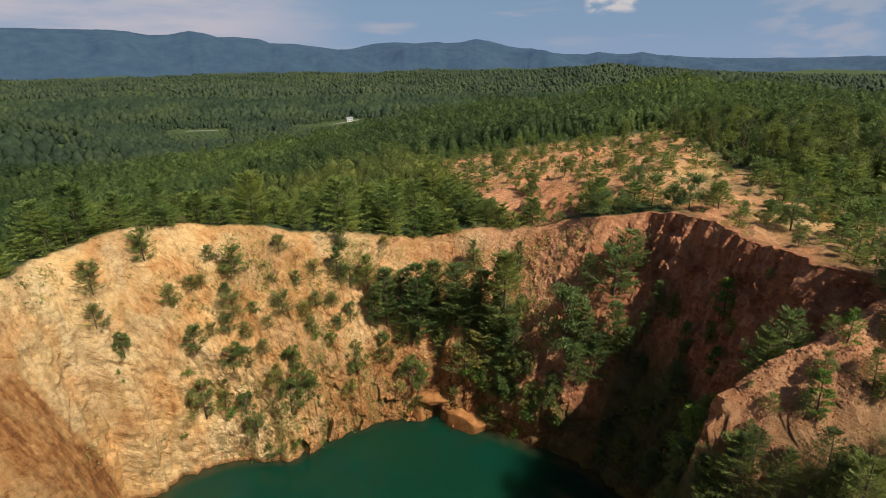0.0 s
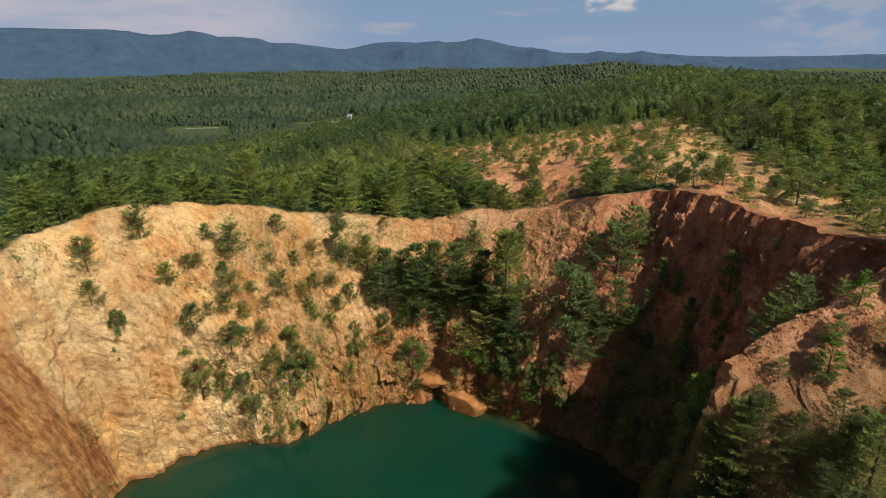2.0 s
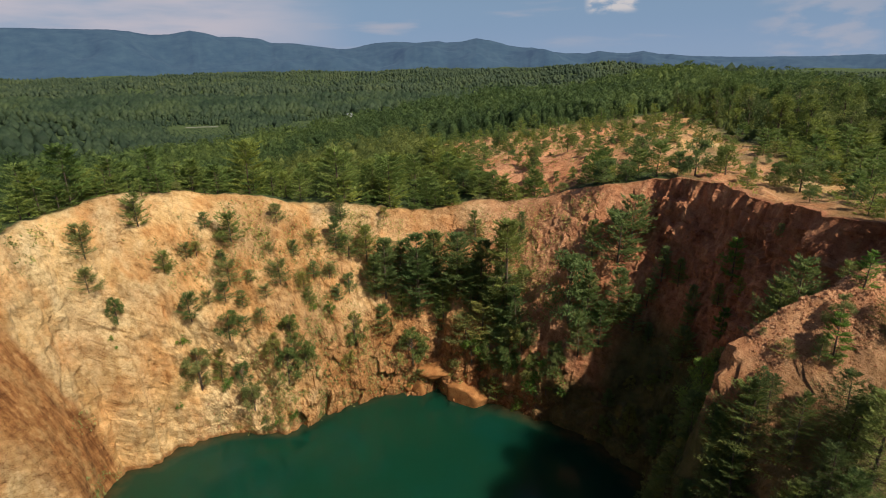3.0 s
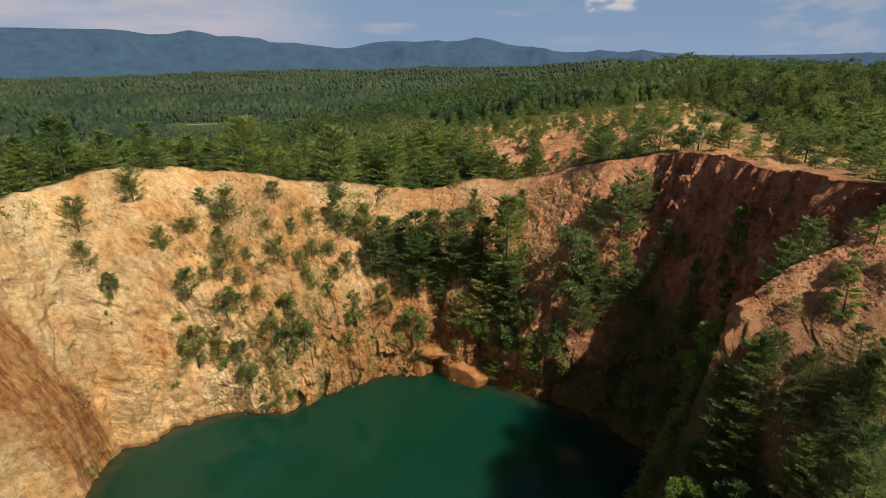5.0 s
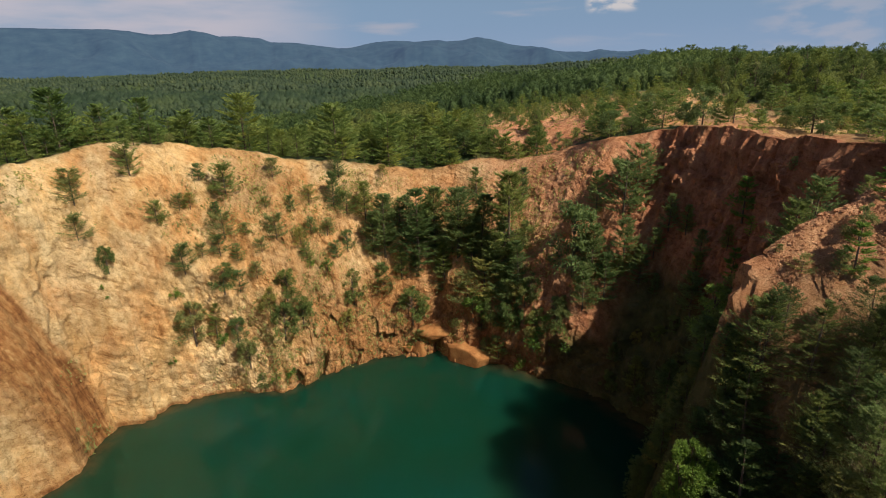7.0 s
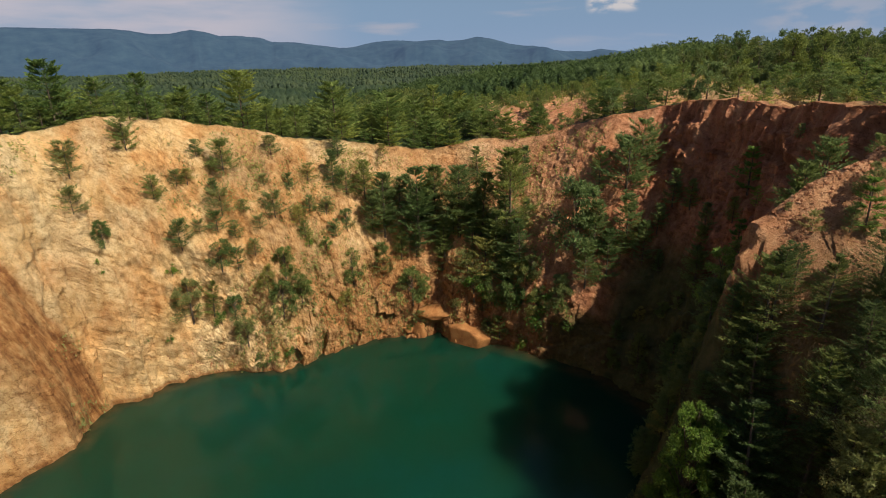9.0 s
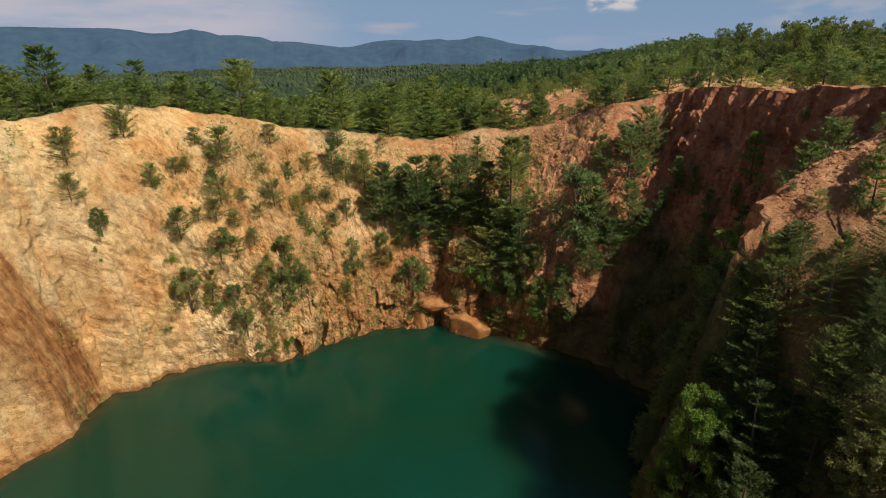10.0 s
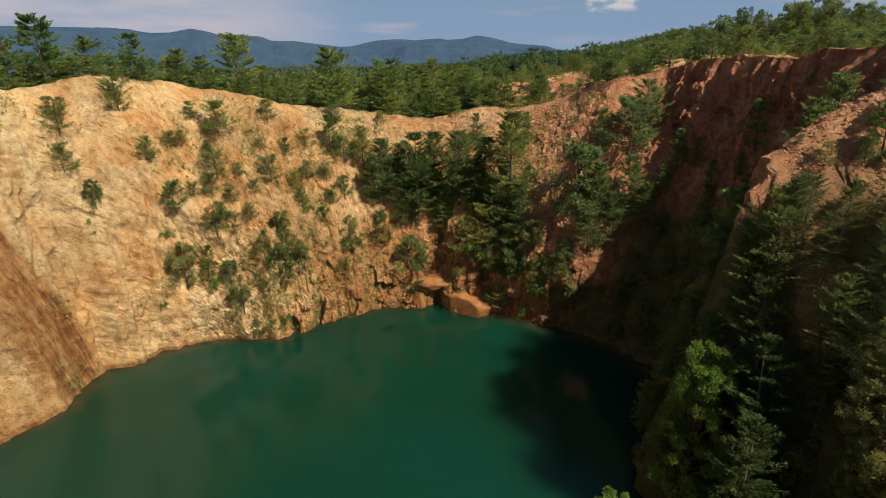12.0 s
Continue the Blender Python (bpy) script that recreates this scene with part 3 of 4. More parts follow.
# ---- distant mountains ----
RIDGE_AZ = [-75, -50, -37.4, -33.7, -30.1, -28.6, -27.0, -25.3, -24.5, -23.6, -22.4, -21.2, -19.5, -17.5, -16.5, -14.4, -10.1, -8.9, -6.7, -4.4, -2.4, -0.1, 0.7, 2.2, 3.7, 5.3, 7.0, 8.4, 9.3, 10.4,
            12.6, 14.8, 15.8, 17.5, 18.5, 19.8, 21.3, 24.0, 27.8, 32.2, 38.6, 75]
RIDGE_EL = [3.3, 3.4, 3.52, 3.52, 3.5, 3.38, 3.12, 3.14, 3.33, 3.48, 3.3, 2.96, 2.96, 2.76, 2.4, 2.34, 1.78, 1.82, 2.27, 2.4, 2.26, 2.39, 2.22, 2.3, 2.59, 2.29, 1.83, 1.59, 1.58, 1.29,
            0.98, 0.93, 1.12, 0.88, 0.85, 1.03, 0.74, 0.48, 0.31, 0.26, 0.1, 0.1]


def build_mountains():
    az = np.radians(np.arange(-75, 75.01, 0.12))
    el = np.interp(np.degrees(az), RIDGE_AZ, RIDGE_EL) + 0.03 * fbm(np.degrees(az) * 0.9, 0 * az, 3.0, 5) + 0.03 * fbm(np.degrees(az) * 6.0, 0 * az, 5.0, 2)
    top = 50 + 4200 * np.tan(np.radians(el))
    rows = []
    for k in range(17):
        f = k / 16
        r = 3300 + 900 * f
        z = -40 + (top + 40) * f ** 0.8 + 420 * f * (1 - f) * fbm(np.degrees(az) * 0.22 + f, f * 2 + 0 * az, 2.0, 5)
        rows.append(np.stack([np.sin(az) * r, -2.5 + np.cos(az) * r, z], -1))
    rows.append(np.stack([np.sin(az) * 4700, -2.5 + np.cos(az) * 4700, 0 * az - 60], -1))
    v = np.array(rows)
    idx = np.arange(v.shape[0] * v.shape[1]).reshape(v.shape[:2])
    f = np.stack([idx[:-1, :-1], idx[:-1, 1:], idx[1:, 1:], idx[1:, :-1]], -1).reshape(-1, 4)
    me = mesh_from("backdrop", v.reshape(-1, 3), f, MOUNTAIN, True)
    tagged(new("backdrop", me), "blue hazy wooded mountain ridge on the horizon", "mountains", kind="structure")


build_mountains()


# ---- trees ----
def unit(v):
    return v / np.maximum(np.linalg.norm(v, axis=-1, keepdims=True), 1e-9)


def sprays(rng, at, way, length, width):
    """Triangles of foliage: narrow slips that start at each point and go its way."""
    n = len(at)
    side = unit(np.cross(way, rng.normal(size=(n, 3)))) * (width * rng.uniform(0.6, 1.3, n))[:, None]
    tip = at + way * (length * rng.uniform(0.6, 1.3, n))[:, None]
    return np.stack([at - side, at + side, tip], 1).reshape(-1, 3), np.arange(3 * n).reshape(-1, 3)


def pine_limbs(rng, height, spread, count, low, full=0.85, tier=0.75, loose=0.5):
    """Where the branches start and end on a pine: whorls with gaps between them, widest low down."""
    tiers = max(6, int(height / tier)) if height > 2 else 7
    level = rng.integers(0, tiers, count)
    t = low + (1 - low) * (level + rng.uniform(0, loose, count)) / tiers
    az = rng.uniform(0, 2 * np.pi, count)
    prof = (1.02 - t) ** full * (0.62 + 0.38 * smooth(low - 0.1, low + 0.2, t)) + 0.05
    reach = spread * prof * rng.uniform(0.6, 1.2, count) * (0.85 + 0.3 * rng.uniform(0, 1, tiers)[level])
    rise = reach * (0.02 + 0.42 * t + rng.uniform(-0.06, 0.1, count) + 0.3 * max(loose - 0.5, 0))
    foot = np.stack([0 * t, 0 * t, t * height], -1)
    tip = foot + np.stack([np.cos(az) * reach, np.sin(az) * reach, rise], -1)
    tip[:, 2] = np.minimum(tip[:, 2], height)
    return foot, tip


def pine_crown(rng, foot, tip, per, slip, inner=0.12, thin=0.135):
    """Needle tufts on side twigs that spread from each branch like the barbs of a feather."""
    count = len(foot)
    along = tip - foot
    size = np.linalg.norm(along, axis=1)
    ahead = unit(along)
    side = unit(np.cross(ahead, np.array([0, 0, 1.0])))
    twigs = 9
    u = inner + (1 - inner) * (rng.integers(0, twigs, (count, per)) + rng.uniform(0, 0.25, (count, per))) / (twigs - 0.6)
    flip = rng.choice([-1.0, 1.0], (count, per))
    far = rng.uniform(0, 1, (count, per)) ** 0.8
    barb = (0.42 * size[:, None] * (1.12 - 0.9 * u) + 0.25 * slip) * far
    twig = unit(ahead[:, None] * 0.75 + side[:, None] * (0.8 * flip)[..., None] + np.array([0, 0, 0.12]))
    at = foot[:, None] + along[:, None] * np.minimum(u, 1.0)[..., None] + twig * barb[..., None]
    at[..., 2] += (size[:, None] * 0.12) * (u * u - 0.3) - 0.06 * barb
    at = at + rng.normal(size=at.shape) * (0.02 + 0.012 * size[:, None, None])
    way = unit(twig + ahead[:, None] * 0.3 + rng.normal(size=at.shape) * np.array([0.32, 0.32, 0.2]) + np.array([0, 0, 0.15]))
    return sprays(rng, at.reshape(-1, 3), way.reshape(-1, 3), slip, slip * thin)


def stick(a, b, ra, rb, sides=5):
    """A tapered stick between two points: verts and quads."""
    a, b = np.array(a, float), np.array(b, float)
    w = unit(b - a)
    p = unit(np.cross(w, [0.3, 0.9, 0.1]))
    q = np.cross(w, p)
    k = np.arange(sides) * 2 * np.pi / sides
    circ = np.cos(k)[:, None] * p + np.sin(k)[:, None] * q
    v = np.r_[a + circ * ra, b + circ * rb]
    i = np.arange(sides)
    j = (i + 1) % sides
    return v, np.stack([i, j, j + sides, i + sides], -1)


def joined(pieces):
    vs, fs, base = [], [], 0
    for v, f in pieces:
        vs.append(v), fs.append(f + base)
        base += len(v)
    return np.concatenate(vs), np.concatenate(fs)


def pine_tree(seed, height, spread, limbs, per, slip, low=0.12, label="", leaf=None, name="pine_tree", full=0.85, tier=0.75, thin=0.17, loose=0.5):
    rng = np.random.default_rng(seed)
    foot, tip = pine_limbs(rng, height, spread, limbs, low, full, tier, loose)
    bend = rng.normal(size=2) * 0.02 * height
    sway = lambda p: p + np.stack([bend[0] * (p[..., 2] / height) ** 2, bend[1] * (p[..., 2] / height) ** 2, 0 * p[..., 2]], -1)
    foot, tip = sway(foot), sway(tip)
    base = new(name)
    zs = np.linspace(-0.4, height * 0.97, 7)
    axis = sway(np.stack([0 * zs, 0 * zs, zs], -1))
    girth = 0.021 * height * (1 - np.linspace(0, 0.93, 7)) + 0.01
    wood = [stick(axis[k], axis[k + 1], girth[k], girth[k + 1], 6) for k in range(6)]
    wood += [stick(f, f + (t - f) * 0.85, 0.006 * height * (1.05 - f[2] / height), 0.006, 3) for f, t in zip(foot[::2], tip[::2])]
    part("trunk", mesh_from("trunk", *joined(wood), BARK, True), base)
    part("crown", mesh_from("crown", *pine_crown(rng, foot, tip, per, slip, thin=thin), leaf or PINE), base)
    return tagged(base, label, "shrub" if "shrub" in name else "tree")


def leafy_bush(seed, height, spread, lobes, per, leaf_size, leaf, label, name="bush", flat=0.85):
    rng = np.random.default_rng(seed)
    base = new(name)
    az, t = rng.uniform(0, 2 * np.pi, lobes), rng.uniform(0.14, 0.93, lobes)
    out = spread * np.sqrt(rng.uniform(0.02, 1, lobes)) * (1.15 - 0.7 * t)
    mid = np.stack([np.cos(az) * out, np.sin(az) * out, t * height], -1)
    size = spread * rng.uniform(0.9, 1.8, lobes) / math.sqrt(lobes) * (1.2 - 0.5 * t) * max(1.0, math.sqrt(height / (2.4 * spread)))
    wood = [stick((0, 0, -0.3), (0.02 * height, 0, height * 0.8), 0.022 * height + 0.012, 0.01, 6)]
    wood += [stick((0.02 * m[2], 0, m[2] * 0.7), m, 0.004 * height + 0.008, 0.005, 4) for m in mid]
    part("stem", mesh_from("stem", *joined(wood), BARK, True), base)
    way = unit(rng.normal(size=(lobes, per, 3)))
    at = mid[:, None] + way * (size[:, None] * rng.uniform(0.35, 1.0, (lobes, per)))[..., None] * np.array([1, 1, flat])
    grow = unit(way + rng.normal(size=way.shape) * 0.7 + np.array([0, 0, 0.25]))
    part("foliage", mesh_from("foliage", *sprays(rng, at.reshape(-1, 3), grow.reshape(-1, 3), leaf_size * 1.1, leaf_size * 0.25), leaf), base)
    return tagged(base, label, "tree" if "tree" in name else "bush")


def drop(x, y):
    """The ground's height straight below a point."""
    spot = SURFACE.ray_cast((x, y, 120), (0, 0, -1))[0]
    return spot.z if spot else float(ground_height(x, y))


class Kind:
    """Variants of a plant; the first use of each is the plant itself, later uses are copies."""

    def __init__(self, group, *protos):
        self.protos, self.used, self.group = protos, set(), group
        for p in protos:
            tagged(p, group=group)

    def put(self, x, y, size, rng, z=None, sink=0.0, lean=0.0):
        k = int(rng.integers(len(self.protos)))
        fresh = [i for i in range(len(self.protos)) if i not in self.used]
        if z is None:
            z = drop(x, y)
        else:
            x, y, z = SURFACE.find_nearest((x, y, z))[0]
        m = pose(x, y, z - sink, math.degrees(rng.normal() * 0.03), lean, float(rng.uniform(0, 360)))
        m = m @ Matrix.Diagonal((size * rng.uniform(0.9, 1.12), size * rng.uniform(0.9, 1.12), size, 1))
        if fresh:
            self.used.add(fresh[0])
            self.protos[fresh[0]].matrix_basis = m
            return self.protos[fresh[0]]
        was = self.protos[k].scale
        return copy_thing(self.protos[k], m @ Matrix.Diagonal((1 / was.x, 1 / was.y, 1 / was.z, 1)))


RIM_PINES = Kind("pines on the rim",
                 *[pine_tree(40 + k, 6.2 + 0.4 * (k % 4), 3.2 + 0.4 * (k % 3), 84, 50, 0.40, 0.02, "green young pine with tiered branches on the rim", RIM_NEEDLES, full=0.48 + 0.1 * (k % 3), loose=0.6) for k in range(8)])
YOUNG_PINES = Kind("young pines on open ground",
                   *[pine_tree(50 + k, 3.2 + 0.3 * (k % 3), 1.9 + 0.25 * (k % 3), 48, 26, 0.34, 0.02, "light green young pine on open ground", RIM_NEEDLES, "young_pine", full=0.7, tier=0.5) for k in range(5)])
WALL_PINES = Kind("pines in the pit",
                  *[pine_tree(60 + k, 6.0, 1.75 + 0.25 * (k % 3), 110, 60, 0.22, 0.02, "dark green pine growing on the steep pit wall", PINE, "wall_pine", full=0.6, tier=0.5, loose=0.95) for k in range(6)])
SPUR_PINES = Kind("pines on the earth spur",
                  *[pine_tree(80 + k, 6.5, 2.9 + 0.35 * (k % 3), 110, 96, 0.17, 0.02, "shaded green pine with long feathery branches on the spur", (PINE, DEEP_SHADE)[k % 2], full=0.7, loose=1.0) for k in range(5)])
SAPLINGS = Kind("saplings on the pit wall",
                *[pine_tree(100 + k, 4.0, 1.2 + 0.2 * k, 56, 34, 0.26, 0.04, "bright green pine sapling on the shaded red wall", FRESH, "pine_sapling") for k in range(3)])
WALL_SCRUB = Kind("scrub on the pit wall",
                  *[pine_tree(120 + k, 3.0, 1.45 + 0.2 * (k % 3), 64, 42, 0.20, 0.02, "sparse olive pine shrub clinging to the tan wall", SCRUB if k % 3 else PINE, "pine_shrub", full=0.5, tier=0.4, loose=1.0) for k in range(6)])
DARK_BUSHES = Kind("dark bushes on the pit wall",
                   *[leafy_bush(140 + k, 4.5, 1.7, 34, 100, 0.18, (DARK, SCRUB, DARK, PINE, SCRUB)[k], "olive green leafy bush on the pit wall") for k in range(5)])
BRIGHT_BUSHES = Kind("bright bushes on the pit wall",
                     *[leafy_bush(160 + k, 2.0, 1.0, 15, 70, 0.15, LEAF, "bright green leafy bush among the rocks") for k in range(3)])
FIELD_BUSHES = Kind("bushes on the bare field",
                    *[leafy_bush(180 + k, 2.0, 1.2, 13, 60, 0.22, (PINE, DARK, SCRUB)[k % 3], "low rounded green bush on bare orange soil", flat=0.75) for k in range(6)])
TALL_TREES = Kind("tall trees behind the pit",
                  *[leafy_bush(200 + k, 7.5, 2.5, 32, 72, 0.30, (DARK, DEEP_SHADE, DEEP_SHADE)[k % 3], "tall dark green leafy tree at the forest edge", "broadleaf_tree") for k in range(4)])


def scatter(seed, x0, x1, y0, y1, gap, keep):
    """A jittered grid of places, thinned by keep(x, y) from 0 to 1."""
    rng = np.random.default_rng(seed)
    gx, gy = np.meshgrid(np.arange(x0, x1, gap), np.arange(y0, y1, gap))
    x, y = gx.ravel() + rng.uniform(-0.48, 0.48, gx.size) * gap, gy.ravel() + rng.uniform(-0.48, 0.48, gx.size) * gap
    ok = rng.uniform(0, 1, x.size) < keep(x, y)
    return x[ok], y[ok]


def beyond_rim(x, y):
    ang, rad = np.arctan2(x - CENTRE[0], y - CENTRE[1]), np.hypot(x - CENTRE[0], y - CENTRE[1])
    return rad - np.interp(ang, RIM_ANG, RIM_RAD)


rng = np.random.default_rng(5)
RIM_FRONT = [(-52, 64.5, 6), (-49.5, 67, 8), (-46, 71, 5), (-43, 75.8, 6.2), (-38, 78, 5.6), (-35, 80, 4.3), (-31, 82, 8.2), (-23.5, 84.5, 4.5), (-17.3, 86, 8.6),
             (-9, 88, 8), (-2.5, 90, 5.5), (7, 91, 4.6), (11.7, 90.5, 3.5), (16.5, 89, 4.5)]
for x, y, size in RIM_FRONT:
    RIM_PINES.put(x, y, size / 6.8, rng)
px, py = scatter(11, -76, 34, 46, 125, 4.0, lambda x, y: (beyond_rim(x, y) > 2.2) * (beyond_rim(x, y) < 23) * (bare(x, y) < 0.3) * (np.abs(x) < 0.9 * y + 16))
for x, y in zip(px, py):
    if min(math.hypot(x - a, y - b) for a, b, _ in RIM_FRONT) > 2.8:
        RIM_PINES.put(x, y, float(rng.choice([0.45, 0.6, 0.75, 0.9, 1.0]) * rng.uniform(0.9, 1.1)), rng)
# young pines right on the edge
px, py = scatter(18, -60, 18, 44, 96, 2.9, lambda x, y: 0.75 * (beyond_rim(x, y) > -0.4) * (beyond_rim(x, y) < 2.8))
for x, y in zip(px, py):
    YOUNG_PINES.put(x, y, float(rng.uniform(0.55, 1.4)), rng)
# low growth along the edge
px, py = scatter(16, -56, 20, 60, 96, 2.6, lambda x, y: 0.35 * (beyond_rim(x, y) > -0.3) * (beyond_rim(x, y) < 3.2))
for x, y in zip(px, py):
    FIELD_BUSHES.put(x, y, float(rng.uniform(0.35, 0.85)), rng)

# the open field and the plateau beside the pit
px, py = scatter(12, -6, 72, 40, 166, 3.0, lambda x, y: (beyond_rim(x, y) > 3.0) * (bare(x, y) > 0.3) * (0.6 + 0.5 * fbm(x * 0.08, y * 0.08, 6.0, 2)))
for x, y in zip(px, py):
    (YOUNG_PINES if rng.uniform() < 0.28 else FIELD_BUSHES).put(x, y, float(0.35 + 0.8 * rng.uniform(0, 1) ** 1.5), rng)
px, py = scatter(13, 48, 112, 62, 165, 6.4, lambda x, y: (x > 56 + 0.12 * (y - 60)) * (x < 0.95 * y + 18) * 0.9 * (y > 92))
for x, y in zip(px, py):
    TALL_TREES.put(x, y, float(rng.choice([0.8, 0.95, 1.1, 1.3]) * rng.uniform(0.9, 1.1)), rng)

# unseen trees, added for the shade they cast on pond and spur
for x, y, size in ((42.6, 40.6, 0.95), (40.6, 38.8, 1.0), (42.0, 36.8, 1.1), (41.2, 41.3, 0.95), (44.5, 43.4, 1.0), (42.3, 42.6, 0.75), (47.5, 41.5, 1.0), (46.5, 46.0, 0.9), (45.2, 38.0, 0.9), (40.0, 31.5, 0.55), (41.0, 29.5, 0.6), (39.6, 33.2, 0.5)):
    TALL_TREES.put(x, y, size, rng)

# young pines round the field and over the plateau
px, py = scatter(19, -10, 74, 86, 182, 4.6, lambda x, y: 0.8 * (bare(x, y) < 0.35) * (np.maximum.reduce([bare(x + a, y + b) for a, b in ((0, -9), (9, 0), (-9, 0), (0, 6))]) > 0.3) * (beyond_rim(x, y) > 3))
for x, y in zip(px, py):
    YOUNG_PINES.put(x, y, float(rng.uniform(0.6, 1.2)), rng)
px, py = scatter(20, 47, 84, 50, 96, 4.0, lambda x, y: 0.8 * (x > 50 + 0.1 * (y - 50)))
for x, y in zip(px, py):
    YOUNG_PINES.put(x, y, float(rng.uniform(0.7, 1.4)), rng)

# larger bushes on the edge of the field and the plateau
EDGE_BUSHES = [(25.8, 79.8, 4.4), (29.1, 79.3, 3.4), (37.7, 75, 5.6), (41.4, 73.6, 4.4), (36.9, 79, 3.8), (4.3, 93.5, 4.8), (9.4, 92, 4.4), (16.9, 90.4, 4.4), (45.6, 63.2, 4.6), (45.8, 68.5, 2.7),
               (52.3, 67.6, 3.5), (45.3, 52.9, 2.6), (48, 52.9, 2.8), (41.5, 55.4, 1.8), (36.4, 92.8, 4.5), (27.1, 110.9, 4.0), (15.4, 135, 4.2), (18.6, 103.3, 4.2)]
PLATEAU_BUSHES = Kind("bushes at the edge of the field", *[leafy_bush(240 + k, 4.0, 2.2, 30, 76, 0.24, (PINE, DARK)[k % 2], "broad green bush on open reddish soil", flat=0.7) for k in range(4)])
for x, y, size in EDGE_BUSHES:
    PLATEAU_BUSHES.put(x, y, size / 4, rng)

# plants on the pit walls: x, y, z and height
SCRUB_LEFT = [(-41.9, 68, 31.2, 4.6), (-45.9, 61.7, 28.9, 4.4), (-45.1, 60.1, 24.8, 3.3), (-38.6, 66.3, 24.9, 3), (-35.3, 69.7, 25.8, 2.3), (-36.5, 69.1, 26, 2.3), (-35.2, 65.1, 18.8, 3.8),
              (-32, 69.9, 24.3, 2.5), (-31.4, 73, 26.8, 4.7), (-30.9, 68.9, 21.9, 3.7), (-31.2, 67.5, 20, 2.9), (-29.4, 68, 18.8, 2.5), (-33.3, 66.5, 20, 2), (-34.5, 71.9, 29.7, 2.3),
              (-28.9, 66.6, 15, 2.9), (-26.4, 67.1, 16.6, 2.3), (-27.9, 69.5, 22.1, 1.8), (-25.9, 69.1, 19.7, 2.1), (-25.8, 77.8, 28.6, 2.9), (-26.6, 74, 24.7, 1.7)]
SCRUB_FAR = [(-24.6, 71.8, 20.5, 3.9), (-21.5, 73.5, 19.1, 2.7), (-20.1, 74.8, 20.5, 2.5), (-20.2, 72.7, 17.1, 2.8), (-20.7, 77.8, 24.7, 2.7), (-23.1, 75.7, 23.8, 2.7), (-18, 75.8, 19.7, 2.7),
             (-16.4, 74.4, 16.5, 2.7), (-15.2, 78.8, 22.3, 3.7), (-9.9, 84, 27.3, 1.9), (6.4, 73.2, 10, 6.4), (-3.9, 73.2, 1.5, 2.8), (3.8, 73.2, 9.1, 5.1), (9.7, 71.7, 9.6, 6.3),
             (8.1, 69.9, 1, 3.7), (6.4, 70.7, 1.2, 2.6), (1, 71.8, 5, 1.8)]
SCRUB_RIGHT = [(26.1, 71.4, 22.2, 7.7), (28.2, 72.2, 25.3, 7.2), (37.6, 53, 32.8, 1.5), (26.9, 37.1, 29.7, 0.7), (34.9, 39.7, 33.3, 1.9)]
LEAFY = [(-42.6, 60.5, 20.3, 3.6), (-35.1, 64, 8, 7), (-30.4, 65.8, 14.8, 4.9), (-29.7, 64.8, 7.5, 4.2), (-28, 64.1, 4.1, 5.1), (-26.6, 63.9, 1, 2.4), (-23, 65.7, 7.6, 5.9),
         (-24.8, 66.2, 11.5, 4.2), (-21.2, 68, 9.3, 4.8), (-22.6, 67.4, 13, 4.7), (-14.8, 75.8, 17.4, 3.7), (-13.9, 72.7, 9.7, 5.5), (-15.2, 71.2, 6.2, 3.8), (-5, 74.3, 5, 6.6),
         (-2.7, 73.9, 6.1, 3.9), (7.3, 71.5, 6.5, 4.6), (10, 69.5, 5.5, 5.5), (12.1, 69, 8, 5.3), (14.4, 68.4, 6.3, 5.3), (19.4, 69.9, 14.7, 11.7), (17.6, 67.4, 6.7, 6.1)]
BRIGHT = [(-43.3, 58.9, 18.6, 0.7), (-42.6, 59, 17.1, 0.6), (-36.6, 63.6, 15.1, 1.8), (-31.7, 64.8, 6.9, 2.1), (-24.4, 63.7, 1.8, 1.9), (-22.3, 64.3, 1.8, 1.7), (-39.6, 59.7, 7.1, 0.7),
          (-37.4, 61.5, 6.2, 1.1), (-20.1, 72.4, 15.8, 1.6), (-17.7, 72.6, 15.4, 2), (4.5, 71.7, 6.9, 4.1), (16, 67.1, 5.1, 5.2), (11.6, 68.3, -0.1, 2.3),
          (-5.6, 73.4, 1.0, 1.2)]
PINES_FAR = [(-32.5, 64.7, 8.7, 5), (-17.1, 79.2, 23.4, 5.6), (-12.4, 79.5, 21.4, 6.1), (-9.4, 77.9, 15.9, 9.9), (-11.1, 77.2, 16.7, 6.6), (-16.6, 82.2, 27.7, 4), (-5.8, 80, 20.2, 4.8),
             (-3.9, 77.3, 14.1, 12.3), (-0.7, 76.1, 12.4, 5.6), (-1.4, 78.4, 16.1, 10.5), (2.4, 76.7, 16, 10.7), (5.9, 75.8, 16.2, 9.7), (5.7, 82.1, 23.9, 5), (10.3, 74.6, 16.1, 13.2),
             (13.2, 80.3, 23.4, 5.2), (8.2, 73.8, 12.2, 8.2), (11.4, 71.2, 13.1, 6.6)]
PINES_BAY = [(22.9, 73.4, 22.6, 6.1), (22.4, 69.5, 14.6, 7.7), (20.7, 67.6, 10.2, 6.8), (23.2, 67.2, 12, 6.8), (25.5, 67, 16.3, 7.4), (27, 65.1, 15.2, 5.7), (28.7, 64.8, 19.3, 4),
             (30.5, 65.6, 22.9, 4.7), (31.2, 62.9, 22.9, 3.8), (31.5, 58.7, 21.5, 3.7), (30.7, 58, 18.4, 3.8), (33.1, 56.1, 23.2, 2.9)]
